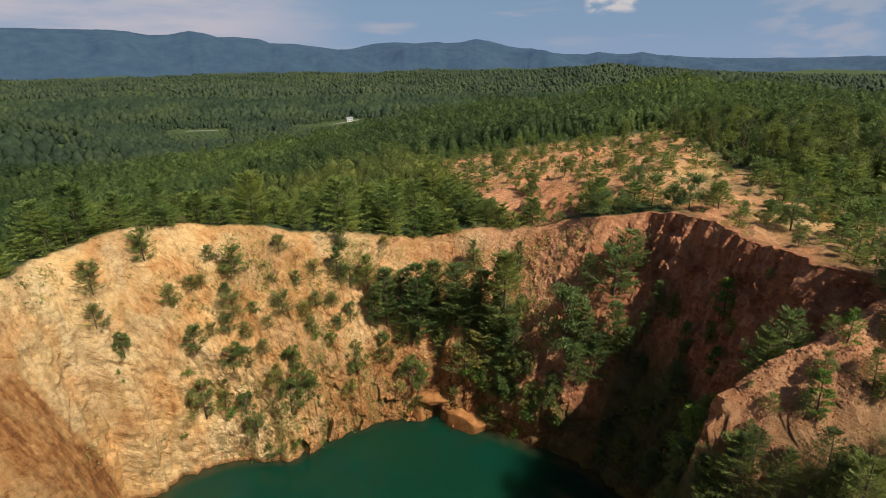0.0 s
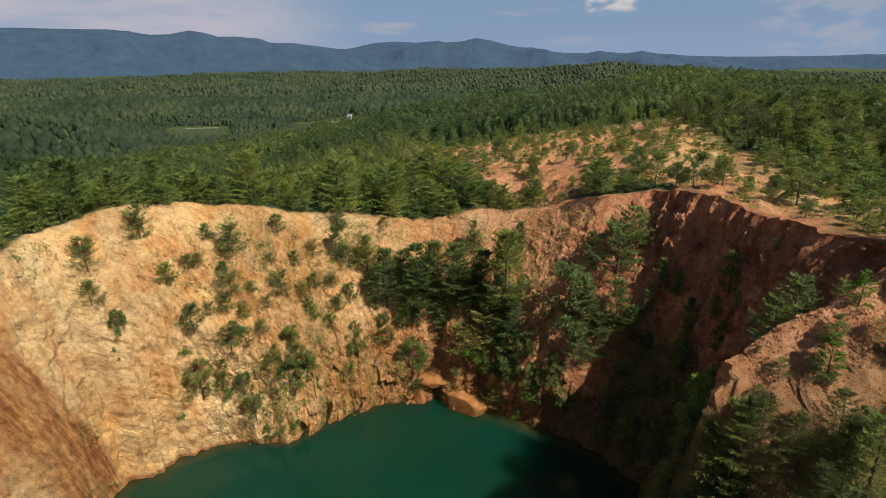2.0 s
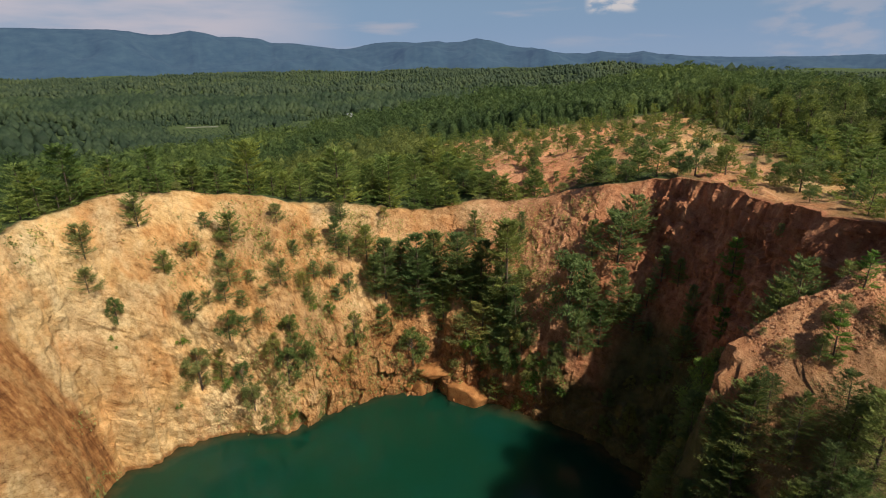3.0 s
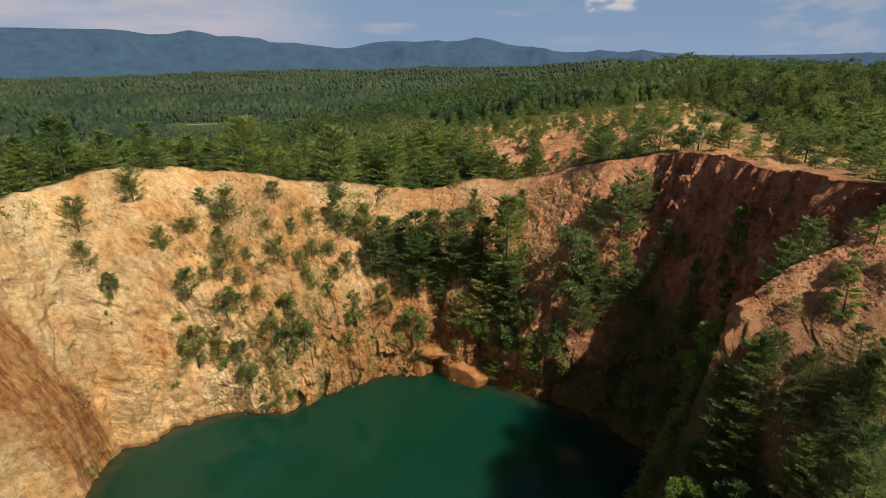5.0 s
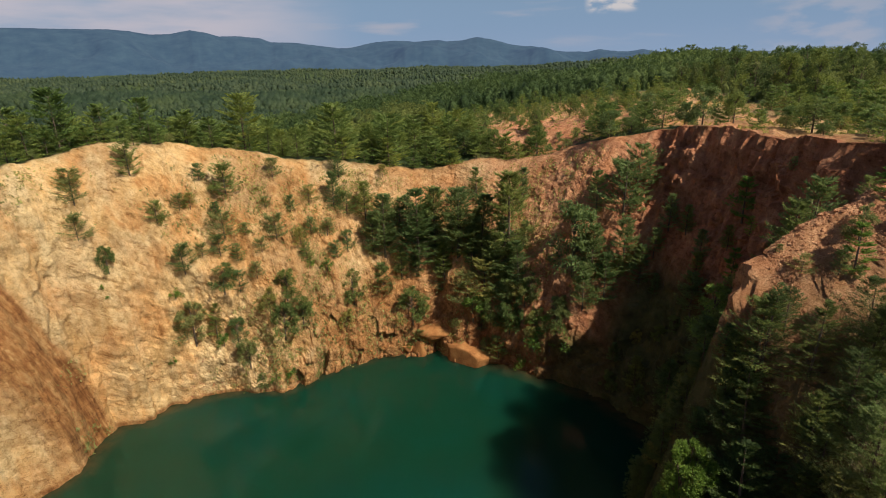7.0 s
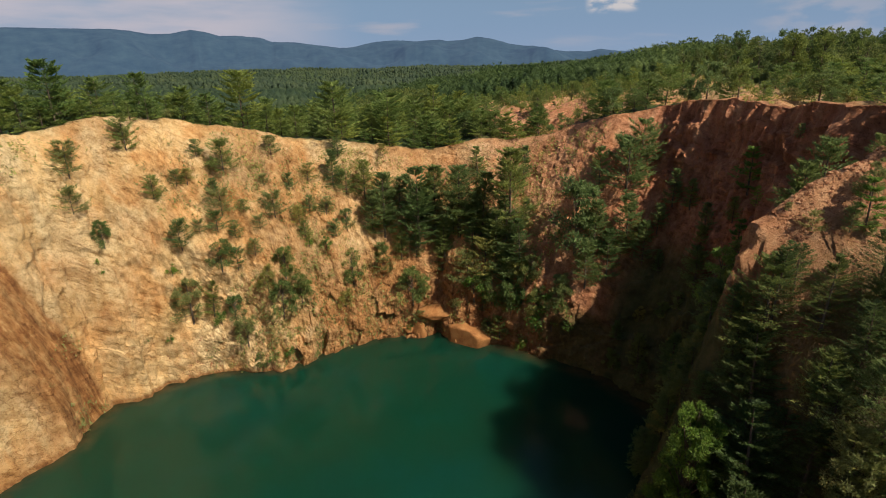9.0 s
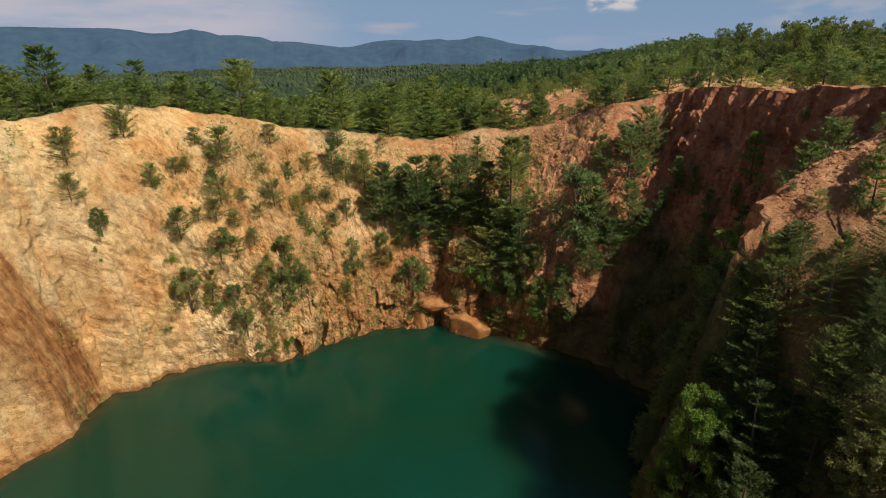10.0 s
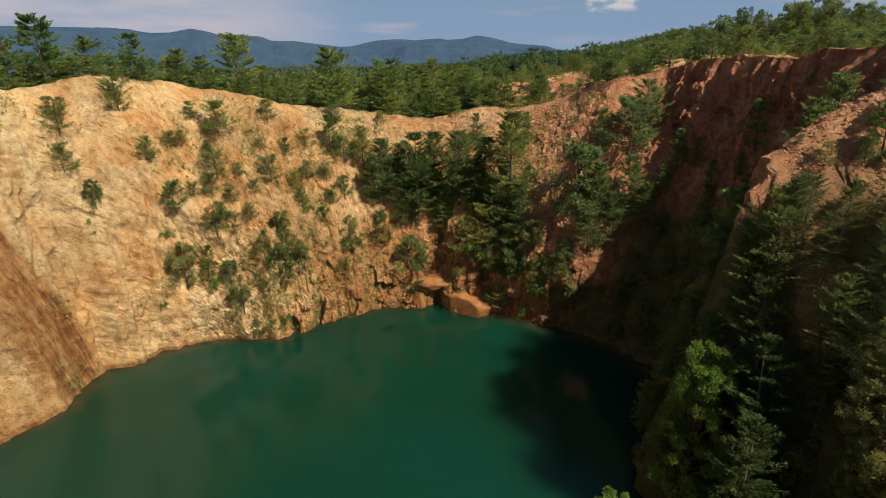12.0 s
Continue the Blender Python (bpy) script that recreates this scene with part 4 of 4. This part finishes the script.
PINES_SPUR = [(30.1, 35, 28.3, 2.2), (30.3, 31.8, 24.9, 4.4), (25.1, 33.3, 20, 7.3), (26.3, 33.8, 24.4, 3.6), (24.3, 31.7, 15, 4.6), (24.8, 28.8, 10, 7.1), (22.9, 31.2, 8.9, 5.2),
              (26.7, 27.9, 17.6, 5.3), (28.1, 27.2, 18.8, 5.5), (25.7, 26.4, 12.2, 5.7), (27.4, 24.3, 14.6, 6.1), (18.7, 32.9, 5.2, 3.5)]
LIGHT_PINES = [(32.5, 53.6, 20.4, 4.2), (35, 56.9, 26.9, 5.3), (34.4, 53.7, 25.7, 2.3), (31.1, 34.9, 28.4, 4.0)]
for kind, height, rows in ((WALL_SCRUB, 3.0, SCRUB_LEFT + SCRUB_FAR + SCRUB_RIGHT), (DARK_BUSHES, 4.5, LEAFY), (BRIGHT_BUSHES, 2.0, BRIGHT),
                           (WALL_PINES, 6.0, PINES_FAR + PINES_BAY), (SPUR_PINES, 6.5, PINES_SPUR), (SAPLINGS, 4.0, LIGHT_PINES)):
    for x, y, z, size in rows:
        kind.put(x, y, size / height, rng, z)
SPUR_TREES = Kind("leafy trees by the water", *[leafy_bush(220 + k, 13.0, 2.5, 150, 210, 0.15, LEAF, "tall leafy tree with bright crown by the water", "broadleaf_tree") for k in range(2)])
for x, y, top in ((18.9, 30.8, 17.6), (10.9, 24.0, 10.5)):
    SPUR_TREES.put(x, y, (top - drop(x, y)) / 13.0, rng)
FOOT_PINES = Kind("tall pines at the foot of the spur",
                  *[pine_tree(260 + k, 11.0, 3.0 + 0.4 * k, 120, 190, 0.16, 0.02, "tall shaded pine with long feathery branches above the water", DEEP_SHADE, full=0.7, loose=1.0) for k in range(4)])
# tall feathery pines at the foot of the spur: x, y and the height of the top
for x, y, top in ((21.8, 28, 18.3), (24.6, 33.2, 22.3), (23.4, 31.4, 22.3), (27.5, 27.7, 23.5), (24.5, 26.4, 18.5), (19.6, 25.2, 14.5), (26.6, 30.8, 22.0), (30.2, 29.6, 26)):
    FOOT_PINES.put(x, y, max(top - drop(x, y), 6.0) / 11.0, rng)
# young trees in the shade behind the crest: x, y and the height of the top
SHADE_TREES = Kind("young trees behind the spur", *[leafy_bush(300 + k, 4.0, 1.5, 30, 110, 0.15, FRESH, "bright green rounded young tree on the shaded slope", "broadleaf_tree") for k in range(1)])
SHADE_TREES.put(24.4, 40.4, (26.1 - drop(24.4, 40.4)) / 4.0, rng)
for x, y, top in ((31.0, 41.6, 32.7), (32.9, 42.4, 34.5)):
    WALL_PINES.put(x, y, (top - drop(x, y)) / 6.0, rng)
# bushes over the steep bank above the water
for k in range(22):
    x, y = float(rng.uniform(20.5, 29.5)), float(rng.uniform(19.5, 27.0))
    (DARK_BUSHES, WALL_SCRUB)[k % 2].put(x, y, float(rng.uniform(0.6, 1.1)), rng, float(rng.uniform(4, 22)))
# more pines down the shaded side of the spur
def below_crest(x, y):
    return np.interp(x, [q[0] for q in SPUR[::-1]], [q[1] for q in SPUR[::-1]]) - y


px, py = scatter(14, 18, 50, 8, 40, 3.4, lambda x, y: (0.22 + 0.45 * (below_crest(x, y) > 6.5)) * (y > 21) * (x > 21) * (ground_height(x, y) > 0.6) * (below_crest(x, y) > 3.2) * (x < 0.79 * (y + 2.5) + 11))
for x, y in zip(px, py):
    SPUR_PINES.put(x, y, float(rng.uniform(0.7, 1.25)) * (0.6 + 0.4 * float(smooth(2, 9, below_crest(x, y)))), rng)
px, py = scatter(17, 22, 50, 26, 44, 1.7, lambda x, y: 0.16 * (below_crest(x, y) > 0.9) * (below_crest(x, y) < 5))
for k, (x, y) in enumerate(zip(px, py)):
    (WALL_SCRUB, DARK_BUSHES, SAPLINGS)[k % 3].put(x, y, float(rng.uniform(0.2, 0.55)) * (1 + 0.5 * float(smooth(29, 34, x))), rng)


# slender pines filling the grove
for k in range(30):
    x = -10.5 + 25 * k / 29 + float(rng.uniform(-0.6, 0.6))
    WALL_PINES.put(x, 78.5 - 0.22 * x, float(rng.uniform(0.6, 1.15)), rng, float(rng.uniform(8.5, 18.5)) - 0.12 * max(x, 0))
# undergrowth below the grove by the water
for k in range(26):
    x = float(rng.uniform(3.5, 19.5))
    (DARK_BUSHES, WALL_SCRUB, BRIGHT_BUSHES)[k % 3].put(x, 77.0 - 0.55 * x, float(rng.uniform(0.6, 1.1)), rng, float(rng.uniform(3.0, 11.0)))
# growth on the steep end of the spur
for k in range(64):
    z = 0.8 + 21 * k / 63
    x, y = 19.4 + 0.12 * z + rng.uniform(-0.3, 1.8), rng.uniform(32.4, 39.6)
    (DARK_BUSHES, WALL_SCRUB, WALL_PINES)[k % 3].put(x, y, float(rng.uniform(0.4, 0.85)), rng, z)

# dark pines and bushes low in the shaded bay
px, py = scatter(15, 18, 40, 38, 66, 2.7, lambda x, y: 0.9 * (ground_height(x, y) > 1.2) * (ground_height(x, y) < 25 - 8 * smooth(25, 29, x)) * (beyond_rim(x, y) < -2) * (below_crest(x, y) < -2))
for k, (x, y) in enumerate(zip(px, py)):
    (WALL_PINES if k % 2 else DARK_BUSHES).put(x, y, float(rng.uniform(0.45, 0.95)), rng)


def wall_weeds():
    """Small weeds and tufts of dry grass on the pit walls."""
    rng = np.random.default_rng(77)
    pieces = []
    for _ in range(11000):
        a, v = rng.uniform(-1.4, 0.75), rng.uniform(0.04, 0.97)
        rr, rs, rz = np.interp(a, RIM_ANG, RIM_RAD), np.interp(a, SHO_ANG, SHO_RAD), np.interp(a, RIM_ANG, RIM_UP[:, 0])
        rad = rs + (rr - rs) * v ** float(wall_power(a))
        x, y = CENTRE[0] + math.sin(a) * rad, CENTRE[1] + math.cos(a) * rad
        if float(fbm(x * 0.13, y * 0.13, v * 3.0, 3)) + 0.25 * smooth(-1.15, -0.6, a) - 0.2 * smooth(-0.75, -0.95, a) + 0.1 * smooth(-0.8, -0.5, a) * smooth(0.3, 0.1, a) < rng.uniform(0.0, 0.5):
            continue
        p, nor, _, _ = SURFACE.find_nearest((x, y, -2 + (rz + 2) * v))
        if p.z < 0.6:
            continue
        n = int(rng.integers(8, 22))
        size = 0.16 + 0.55 * rng.uniform(0, 1) ** 2.2
        at = np.array(p) + rng.normal(size=(n, 3)) * size * 0.8
        way = unit(np.array(nor) * 0.7 + np.array([0, 0, 0.6]) + rng.normal(size=(n, 3)) * 0.6)
        pieces.append(sprays(rng, at, way, size * 0.8, size * 0.2))
    v, f = joined(pieces)
    tagged(new("weeds", mesh_from("weeds", v, f, SCRUB)), "small dry weeds and tufts scattered over the pit walls", "weeds", kind="stuff")


def field_grass():
    """Tufts of grass and seedlings over the open field."""
    rng = np.random.default_rng(78)
    x, y = scatter(79, -8, 74, 40, 168, 1.05, lambda x, y: (beyond_rim(x, y) > 0.6) * (bare(x, y) > 0.2) * np.clip(0.35 + 0.9 * fbm(x * 0.12 - y * 0.05, y * 0.1, 14.0, 3), 0, 1))
    z = np.array([drop(a, b) for a, b in zip(x, y)])
    n = 12
    size = (0.12 + 0.4 * rng.uniform(0, 1, len(x)) ** 2)[:, None]
    at = np.stack([x, y, z], -1)[:, None] + rng.normal(size=(len(x), n, 3)) * size[..., None] * np.array([0.9, 0.9, 0.3])
    way = unit(rng.normal(size=at.shape) * 0.6 + np.array([0, 0, 0.8]))
    long = np.repeat(size, n, axis=1).ravel()
    tagged(new("grass", mesh_from("grass", *sprays(rng, at.reshape(-1, 3), way.reshape(-1, 3), long * 1.1, long * 0.28), SCRUB)), "olive grass tufts and seedlings on the bare field", "grass", kind="stuff")


def gravel():
    """Loose stones and clods on the spur and at the foot of the walls."""
    rng = np.random.default_rng(80)
    ball = np.array([(1, 0, 0), (0, 1, 0), (-1, 0, 0), (0, -1, 0), (0, 0, 1), (0, 0, -0.6)], float)
    sides = np.array([(0, 1, 4), (1, 2, 4), (2, 3, 4), (3, 0, 4), (1, 0, 5), (2, 1, 5), (3, 2, 5), (0, 3, 5)])
    spots = []
    for _ in range(3600):
        k = rng.uniform(0, 5.6)
        (ax, ay, _z), (bx, by, _w) = SPUR[int(k)], SPUR[int(k) + 1]
        x, y = ax + (bx - ax) * (k % 1) + rng.normal() * 0.4, ay + (by - ay) * (k % 1) - abs(rng.normal()) * 3.2 + 0.6
        spots.append((x, y, drop(x, y)))
    for _ in range(2600):
        a = float(rng.uniform(-0.95, 0.75))
        r = float(np.interp(a, SHO_ANG, SHO_RAD) + rng.uniform(0.0, 4.0))
        p = SURFACE.find_nearest((CENTRE[0] + math.sin(a) * r, CENTRE[1] + math.cos(a) * r, float(rng.uniform(0.2, 9) * rng.uniform(0, 1))))[0]
        if p.z > 0.1:
            spots.append(tuple(p))
    at = np.array(spots)
    size = 0.03 + 0.13 * rng.uniform(0, 1, len(at)) ** 2.5
    v = at[:, None] + ball[None] * (size[:, None, None] * rng.uniform(0.6, 1.4, (len(at), 6, 1)))
    f = sides[None] + 6 * np.arange(len(at))[:, None, None]
    tagged(new("gravel", mesh_from("gravel", v.reshape(-1, 3), f.reshape(-1, 3), STONES)), "loose reddish brown stones and clods of earth", "gravel", kind="stuff")


wall_weeds()
field_grass()
gravel()


def crown_body(rng, sides, rings, wide):
    """An uneven closed crown of unit height, as verts and triangles."""
    v, f = [], []
    for k in range(rings):
        t = k / rings
        r = wide * math.sqrt(max(0.0, 1 - t ** 2.2)) * (0.8 + 0.25 * t)
        a = np.arange(sides) * 2 * np.pi / sides + rng.uniform(0, 1)
        rad = r * rng.uniform(0.6, 1.25, sides)
        v += list(np.stack([np.cos(a) * rad, np.sin(a) * rad, 0.08 + 0.84 * t + rng.uniform(-0.06, 0.06, sides)], -1))
    v.append(np.array([rng.normal() * 0.06, rng.normal() * 0.06, 0.93]))
    for k in range(rings - 1):
        for q in range(sides):
            a, b = k * sides + q, k * sides + (q + 1) % sides
            f += [(a, b, b + sides), (a, b + sides, a + sides)]
    top = (rings - 1) * sides
    f += [(top + q, top + (q + 1) % sides, rings * sides) for q in range(sides)]
    return np.array(v), np.array(f)


def forest(name, label, seed, r0, r1, gap, sides, rings, limbs, per, slip, tall, kinds=8, low=0.15, half=0.74, leaf=None):
    """Many trees joined into one mesh, between two distances, over the wedge of land ahead."""
    rng = np.random.default_rng(seed)
    x, y = scatter(seed, -r1 * math.sin(half), r1 * math.sin(half), 30, r1, gap,
                   lambda x, y: (np.hypot(x, y) > r0) * (np.hypot(x, y) < r1) * (np.abs(np.arctan2(x, y + 12)) < half) * (beyond_rim(x, y) > 22) * (bare(x, y) < 0.25) * clear(x, y))
    z = ground_height(x, y)
    pieces, pick = [], rng.integers(kinds, size=len(x))
    for k in range(kinds):
        wide = 0.34 + 0.08 * (k % 3)
        shape = [crown_body(rng, sides, rings, wide)]
        if limbs:
            foot, tip = pine_limbs(rng, 1.0, wide, limbs, low)
            shape[0] = (shape[0][0] * np.array([0.70, 0.70, 0.90]), shape[0][1])
            if k % 2:
                shape.append(pine_crown(rng, foot, tip, per, slip, 0.3, 0.15))
            else:                                        # rounder crowns of small clumps
                n = limbs * per
                t, a = rng.uniform(0.12, 1.0, n), rng.uniform(0, 2 * np.pi, n)
                r = wide * np.sqrt(1 - t ** 2.2) * (0.8 + 0.25 * t) * (0.82 + 0.3 * np.abs(np.sin(3 * a + 9 * t))) * rng.uniform(0.7, 1.08, n)
                at = np.stack([np.cos(a) * r, np.sin(a) * r, 0.06 + 0.9 * t], -1)
                way = unit(np.stack([np.cos(a), np.sin(a), 0.2 + t], -1) + rng.normal(size=at.shape) * 0.5)
                shape.append(sprays(rng, at, way, slip, slip * 0.24))
        s, f = joined(shape)
        sel = np.where(pick == k)[0]
        h = tall(x[sel], y[sel]) * rng.uniform(0.5, 1.35, len(sel)) * (1 + 0.7 * fbm(x[sel] * 0.012, y[sel] * 0.012, 12.0, 3))
        girth = np.maximum(h, 0.5 * gap) * rng.uniform(0.85, 1.35, len(sel)) * (1.0 if limbs else 1.1)
        a = rng.uniform(0, 2 * np.pi, len(sel))
        vx = (np.cos(a)[:, None] * s[:, 0] - np.sin(a)[:, None] * s[:, 1]) * girth[:, None] + x[sel][:, None]
        vy = (np.sin(a)[:, None] * s[:, 0] + np.cos(a)[:, None] * s[:, 1]) * girth[:, None] + y[sel][:, None]
        vz = s[:, 2] * h[:, None] + z[sel][:, None]
        base = np.arange(len(sel))[:, None, None] * len(s)
        pieces.append((np.stack([vx, vy, vz], -1).reshape(-1, 3), (f[None] + base).reshape(-1, 3)))
    me = mesh_from(name, *joined(pieces), leaf or FOREST, True)
    return tagged(new(name, me), label, "forest", kind="stuff")


TRACKS = [[(-190, 735), (-162, 757), (-139, 790), (-122, 815)], [(-330, 678), (-302, 686), (-285, 689)],
          [(-860, 1064), (-800, 1050), (-745, 1030)], [(821, 1304), (807, 1218), (785, 1150)]]


def track_gap(x, y):
    """Distance to the nearest track, counting ground on the near side of it as closer."""
    best = np.full(np.shape(x), 1e9)
    for line in TRACKS:
        for (ax, ay), (bx, by) in zip(line[:-1], line[1:]):
            dx, dy = bx - ax, by - ay
            t = np.clip(((x - ax) * dx + (y - ay) * dy) / (dx * dx + dy * dy), 0, 1)
            best = np.minimum(best, np.hypot(x - ax - t * dx, y - ay - t * dy))
    return best


def clear(x, y):
    return (track_gap(x, y) > 8.0) & (np.hypot(x + 133, y - 790) > 13) & (np.hypot(x + 66, y - 880) > 10)


def low_growth(x, y):
    """Young trees in front of the tracks."""
    k = np.maximum.reduce([smooth(26, 10, track_gap(x + x / np.hypot(x, y) * d, y + y / np.hypot(x, y) * d)) for d in (0, 20, 40, 60, 80, 100)])
    return 1 - 0.9 * k


def tall_near(x, y):
    right = smooth(0, 30, x - (40 + 0.35 * (y - 60)))
    open_ = np.maximum.reduce([bare(x + a, y + b) for a, b in ((0, -7), (-7, 0), (7, 0), (0, -13), (-12, -6))])
    return (5.0 + 1.4 * right + (3.0 - 2.6 * right) * smooth(150, 320, np.hypot(x, y))) * (1 - 0.55 * open_)


forest("pine_forest", "dense green pine forest just behind the pit", 21, 60, 165, 3.7, 6, 3, 32, 9, 0.076, tall_near)
forest("pine_forest", "green pine forest on the slope behind the pit", 24, 165, 330, 4.2, 6, 3, 16, 5, 0.13, tall_near)
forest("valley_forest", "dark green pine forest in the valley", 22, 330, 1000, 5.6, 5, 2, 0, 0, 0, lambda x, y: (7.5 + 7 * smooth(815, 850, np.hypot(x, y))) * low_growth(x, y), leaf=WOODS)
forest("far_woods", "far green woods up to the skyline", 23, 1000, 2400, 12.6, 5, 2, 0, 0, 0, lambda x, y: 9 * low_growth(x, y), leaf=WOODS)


# ---- tracks and houses in the valley ----
TRACK, WALLS, ROOF = plain("pale_gravel", (0.25, 0.24, 0.21), 0.9, 0.6), plain("white_paint", (0.80, 0.79, 0.76), 0.6), plain("grey_roofing", (0.30, 0.31, 0.33), 0.7)


def build_track(line):
    pts = []
    for (ax, ay), (bx, by) in zip(line[:-1], line[1:]):
        n = max(2, int(math.hypot(bx - ax, by - ay) / 8))
        pts += [(ax + (bx - ax) * k / n, ay + (by - ay) * k / n) for k in range(n)]
    pts = np.array(pts + [line[-1]], float)
    d = unit(np.gradient(pts, axis=0))
    side = np.stack([-d[:, 1], d[:, 0]], -1) * 2.2
    rows = []
    for p in (pts - side, pts + side):
        rows.append(np.stack([p[:, 0], p[:, 1], ground_height(p[:, 0], p[:, 1]) + 0.35], -1))
        rows.append(rows[-1] - np.array([0, 0, 1.5]))
    v = np.concatenate([rows[1], rows[0], rows[2], rows[3]])
    n = len(pts)
    f = [(r * n + k, r * n + k + 1, (r + 1) * n + k + 1, (r + 1) * n + k) for r in range(3) for k in range(n - 1)]
    tagged(new("road", mesh_from("road", v, f, TRACK)), "pale gravel road through the valley forest", "road", kind="structure")


for line in TRACKS:
    build_track(line)


def box_mesh(name, x0, x1, y0, y1, z0, z1, material):
    v = [(x, y, z) for x in (x0, x1) for y in (y0, y1) for z in (z0, z1)]
    return mesh_from(name, v, [(0, 1, 3, 2), (4, 6, 7, 5), (0, 4, 5, 1), (2, 3, 7, 6), (0, 2, 6, 4), (1, 5, 7, 3)], material)


def house(x, y, wide, deep, tall, turn):
    z = float(ground_height(x, y))
    base = new("house")
    part("wall", box_mesh("wall", -wide / 2, wide / 2, -deep / 2, deep / 2, -1.5, tall, WALLS), base)
    w, d, t = wide / 2 + 0.5, deep / 2 + 0.5, tall + 0.01
    v = [(-w, -d, t), (w, -d, t), (w, d, t), (-w, d, t), (-w, 0, t + deep * 0.32), (w, 0, t + deep * 0.32)]
    me = bpy.data.meshes.new("roof")
    me.from_pydata(v, [], [(0, 1, 5, 4), (2, 3, 4, 5), (0, 4, 3), (1, 2, 5), (3, 2, 1, 0)])
    me.materials.append(ROOF)
    part("roof", me, base, "grey pitched roof")
    for k in (-0.3, 0.28):
        part("window", box_mesh("window", k * wide - 0.6, k * wide + 0.6, -deep / 2 - 0.05, -deep / 2 + 0.05, 1.0, 2.4, GLASS), base, "dark window")
    part("door", box_mesh("door", -0.5, 0.5, -deep / 2 - 0.06, -deep / 2 + 0.05, 0, 2.1, ROOF), base, "grey door")
    base.matrix_basis = pose(x, y, z + 0.2, 0, 0, turn)
    return tagged(base, "small white house by the gravel road", "house")


GLASS = plain("dark_glass", (0.03, 0.035, 0.04), 0.1)
house(-133, 797, 9.0, 6.5, 4.4, 8)
house(-66, 884, 6.0, 5.0, 3.8, -12)


# ---- rocks along the water ----
def boulder(seed, x, y, z, sx, sy, sz, turn=0.0, blocky=0.45, label="rounded orange brown rock at the water's edge"):
    bm = bmesh.new()
    bmesh.ops.create_icosphere(bm, subdivisions=4, radius=1.0)
    v = np.array([p.co[:] for p in bm.verts])
    n = 1 + 0.28 * fbm(v[:, 0] * 0.9 + seed, v[:, 1] * 0.9, v[:, 2] * 0.9, 3) + 0.10 * fbm(v[:, 0] * 3.5 + seed, v[:, 1] * 3.5, v[:, 2] * 3.5, 3)
    box = np.abs(v).max(axis=1)
    n = n * (1 - blocky + blocky / np.maximum(box, 0.55) * 0.8)
    n = n - 0.05 * np.minimum(np.abs(fbm(v[:, 0] * 1.6 + seed, v[:, 1] * 1.6, v[:, 2] * 5.0, 4)) * 3, 1)
    v = v * n[:, None]
    cuts = np.random.default_rng(seed)
    for way in unit(cuts.normal(size=(16, 3))):                    # flat broken faces
        over = np.maximum(v @ way - cuts.uniform(0.62, 0.85), 0)
        v = v - over[:, None] * way
    for p, q in zip(bm.verts, v * np.array([sx, sy, sz]) * 1.2):
        p.co = q
    me = bpy.data.meshes.new("boulder")
    bm.to_mesh(me)
    bm.free()
    me.polygons.foreach_set("use_smooth", np.full(len(me.polygons), True))
    me.materials.append(ROCK)
    ob = new("boulder", me)
    ob.matrix_basis = pose(x, y, z, 4 * math.sin(seed), 5 * math.cos(seed), turn)
    return tagged(ob, label, "rock", "rocks along the water")


boulder(1, 3.6, 71.9, 0.3, 4.4, 2.8, 2.7, -20, 0.3, "large smooth orange rock slab over the water")
boulder(2, -1.2, 74.6, 3.5, 3.4, 2.2, 1.7, 0, 0.7, "brown overhanging rock above a dark hollow")
boulder(3, -4.2, 73.9, 0.5, 1.5, 1.6, 2.2, 20, 0.6, "brown rock at the mouth of a hollow")
rng = np.random.default_rng(31)
for k in range(12):
    a = float(rng.uniform(-0.5, 0.4))
    r = float(np.interp(a, SHO_ANG, SHO_RAD) + rng.uniform(-0.3, 1.6))
    p = SURFACE.find_nearest((CENTRE[0] + math.sin(a) * r, CENTRE[1] + math.cos(a) * r, float(rng.uniform(0.1, 1.8))))[0]
    size = float(0.25 + 0.75 * rng.uniform(0, 1) ** 2)
    boulder(10 + k, p.x, p.y, max(p.z, 0.0) - 0.15, size * rng.uniform(0.9, 1.5), size, size * rng.uniform(0.5, 0.8), float(rng.uniform(0, 180)), 0.5, "small tan rock fallen by the water")
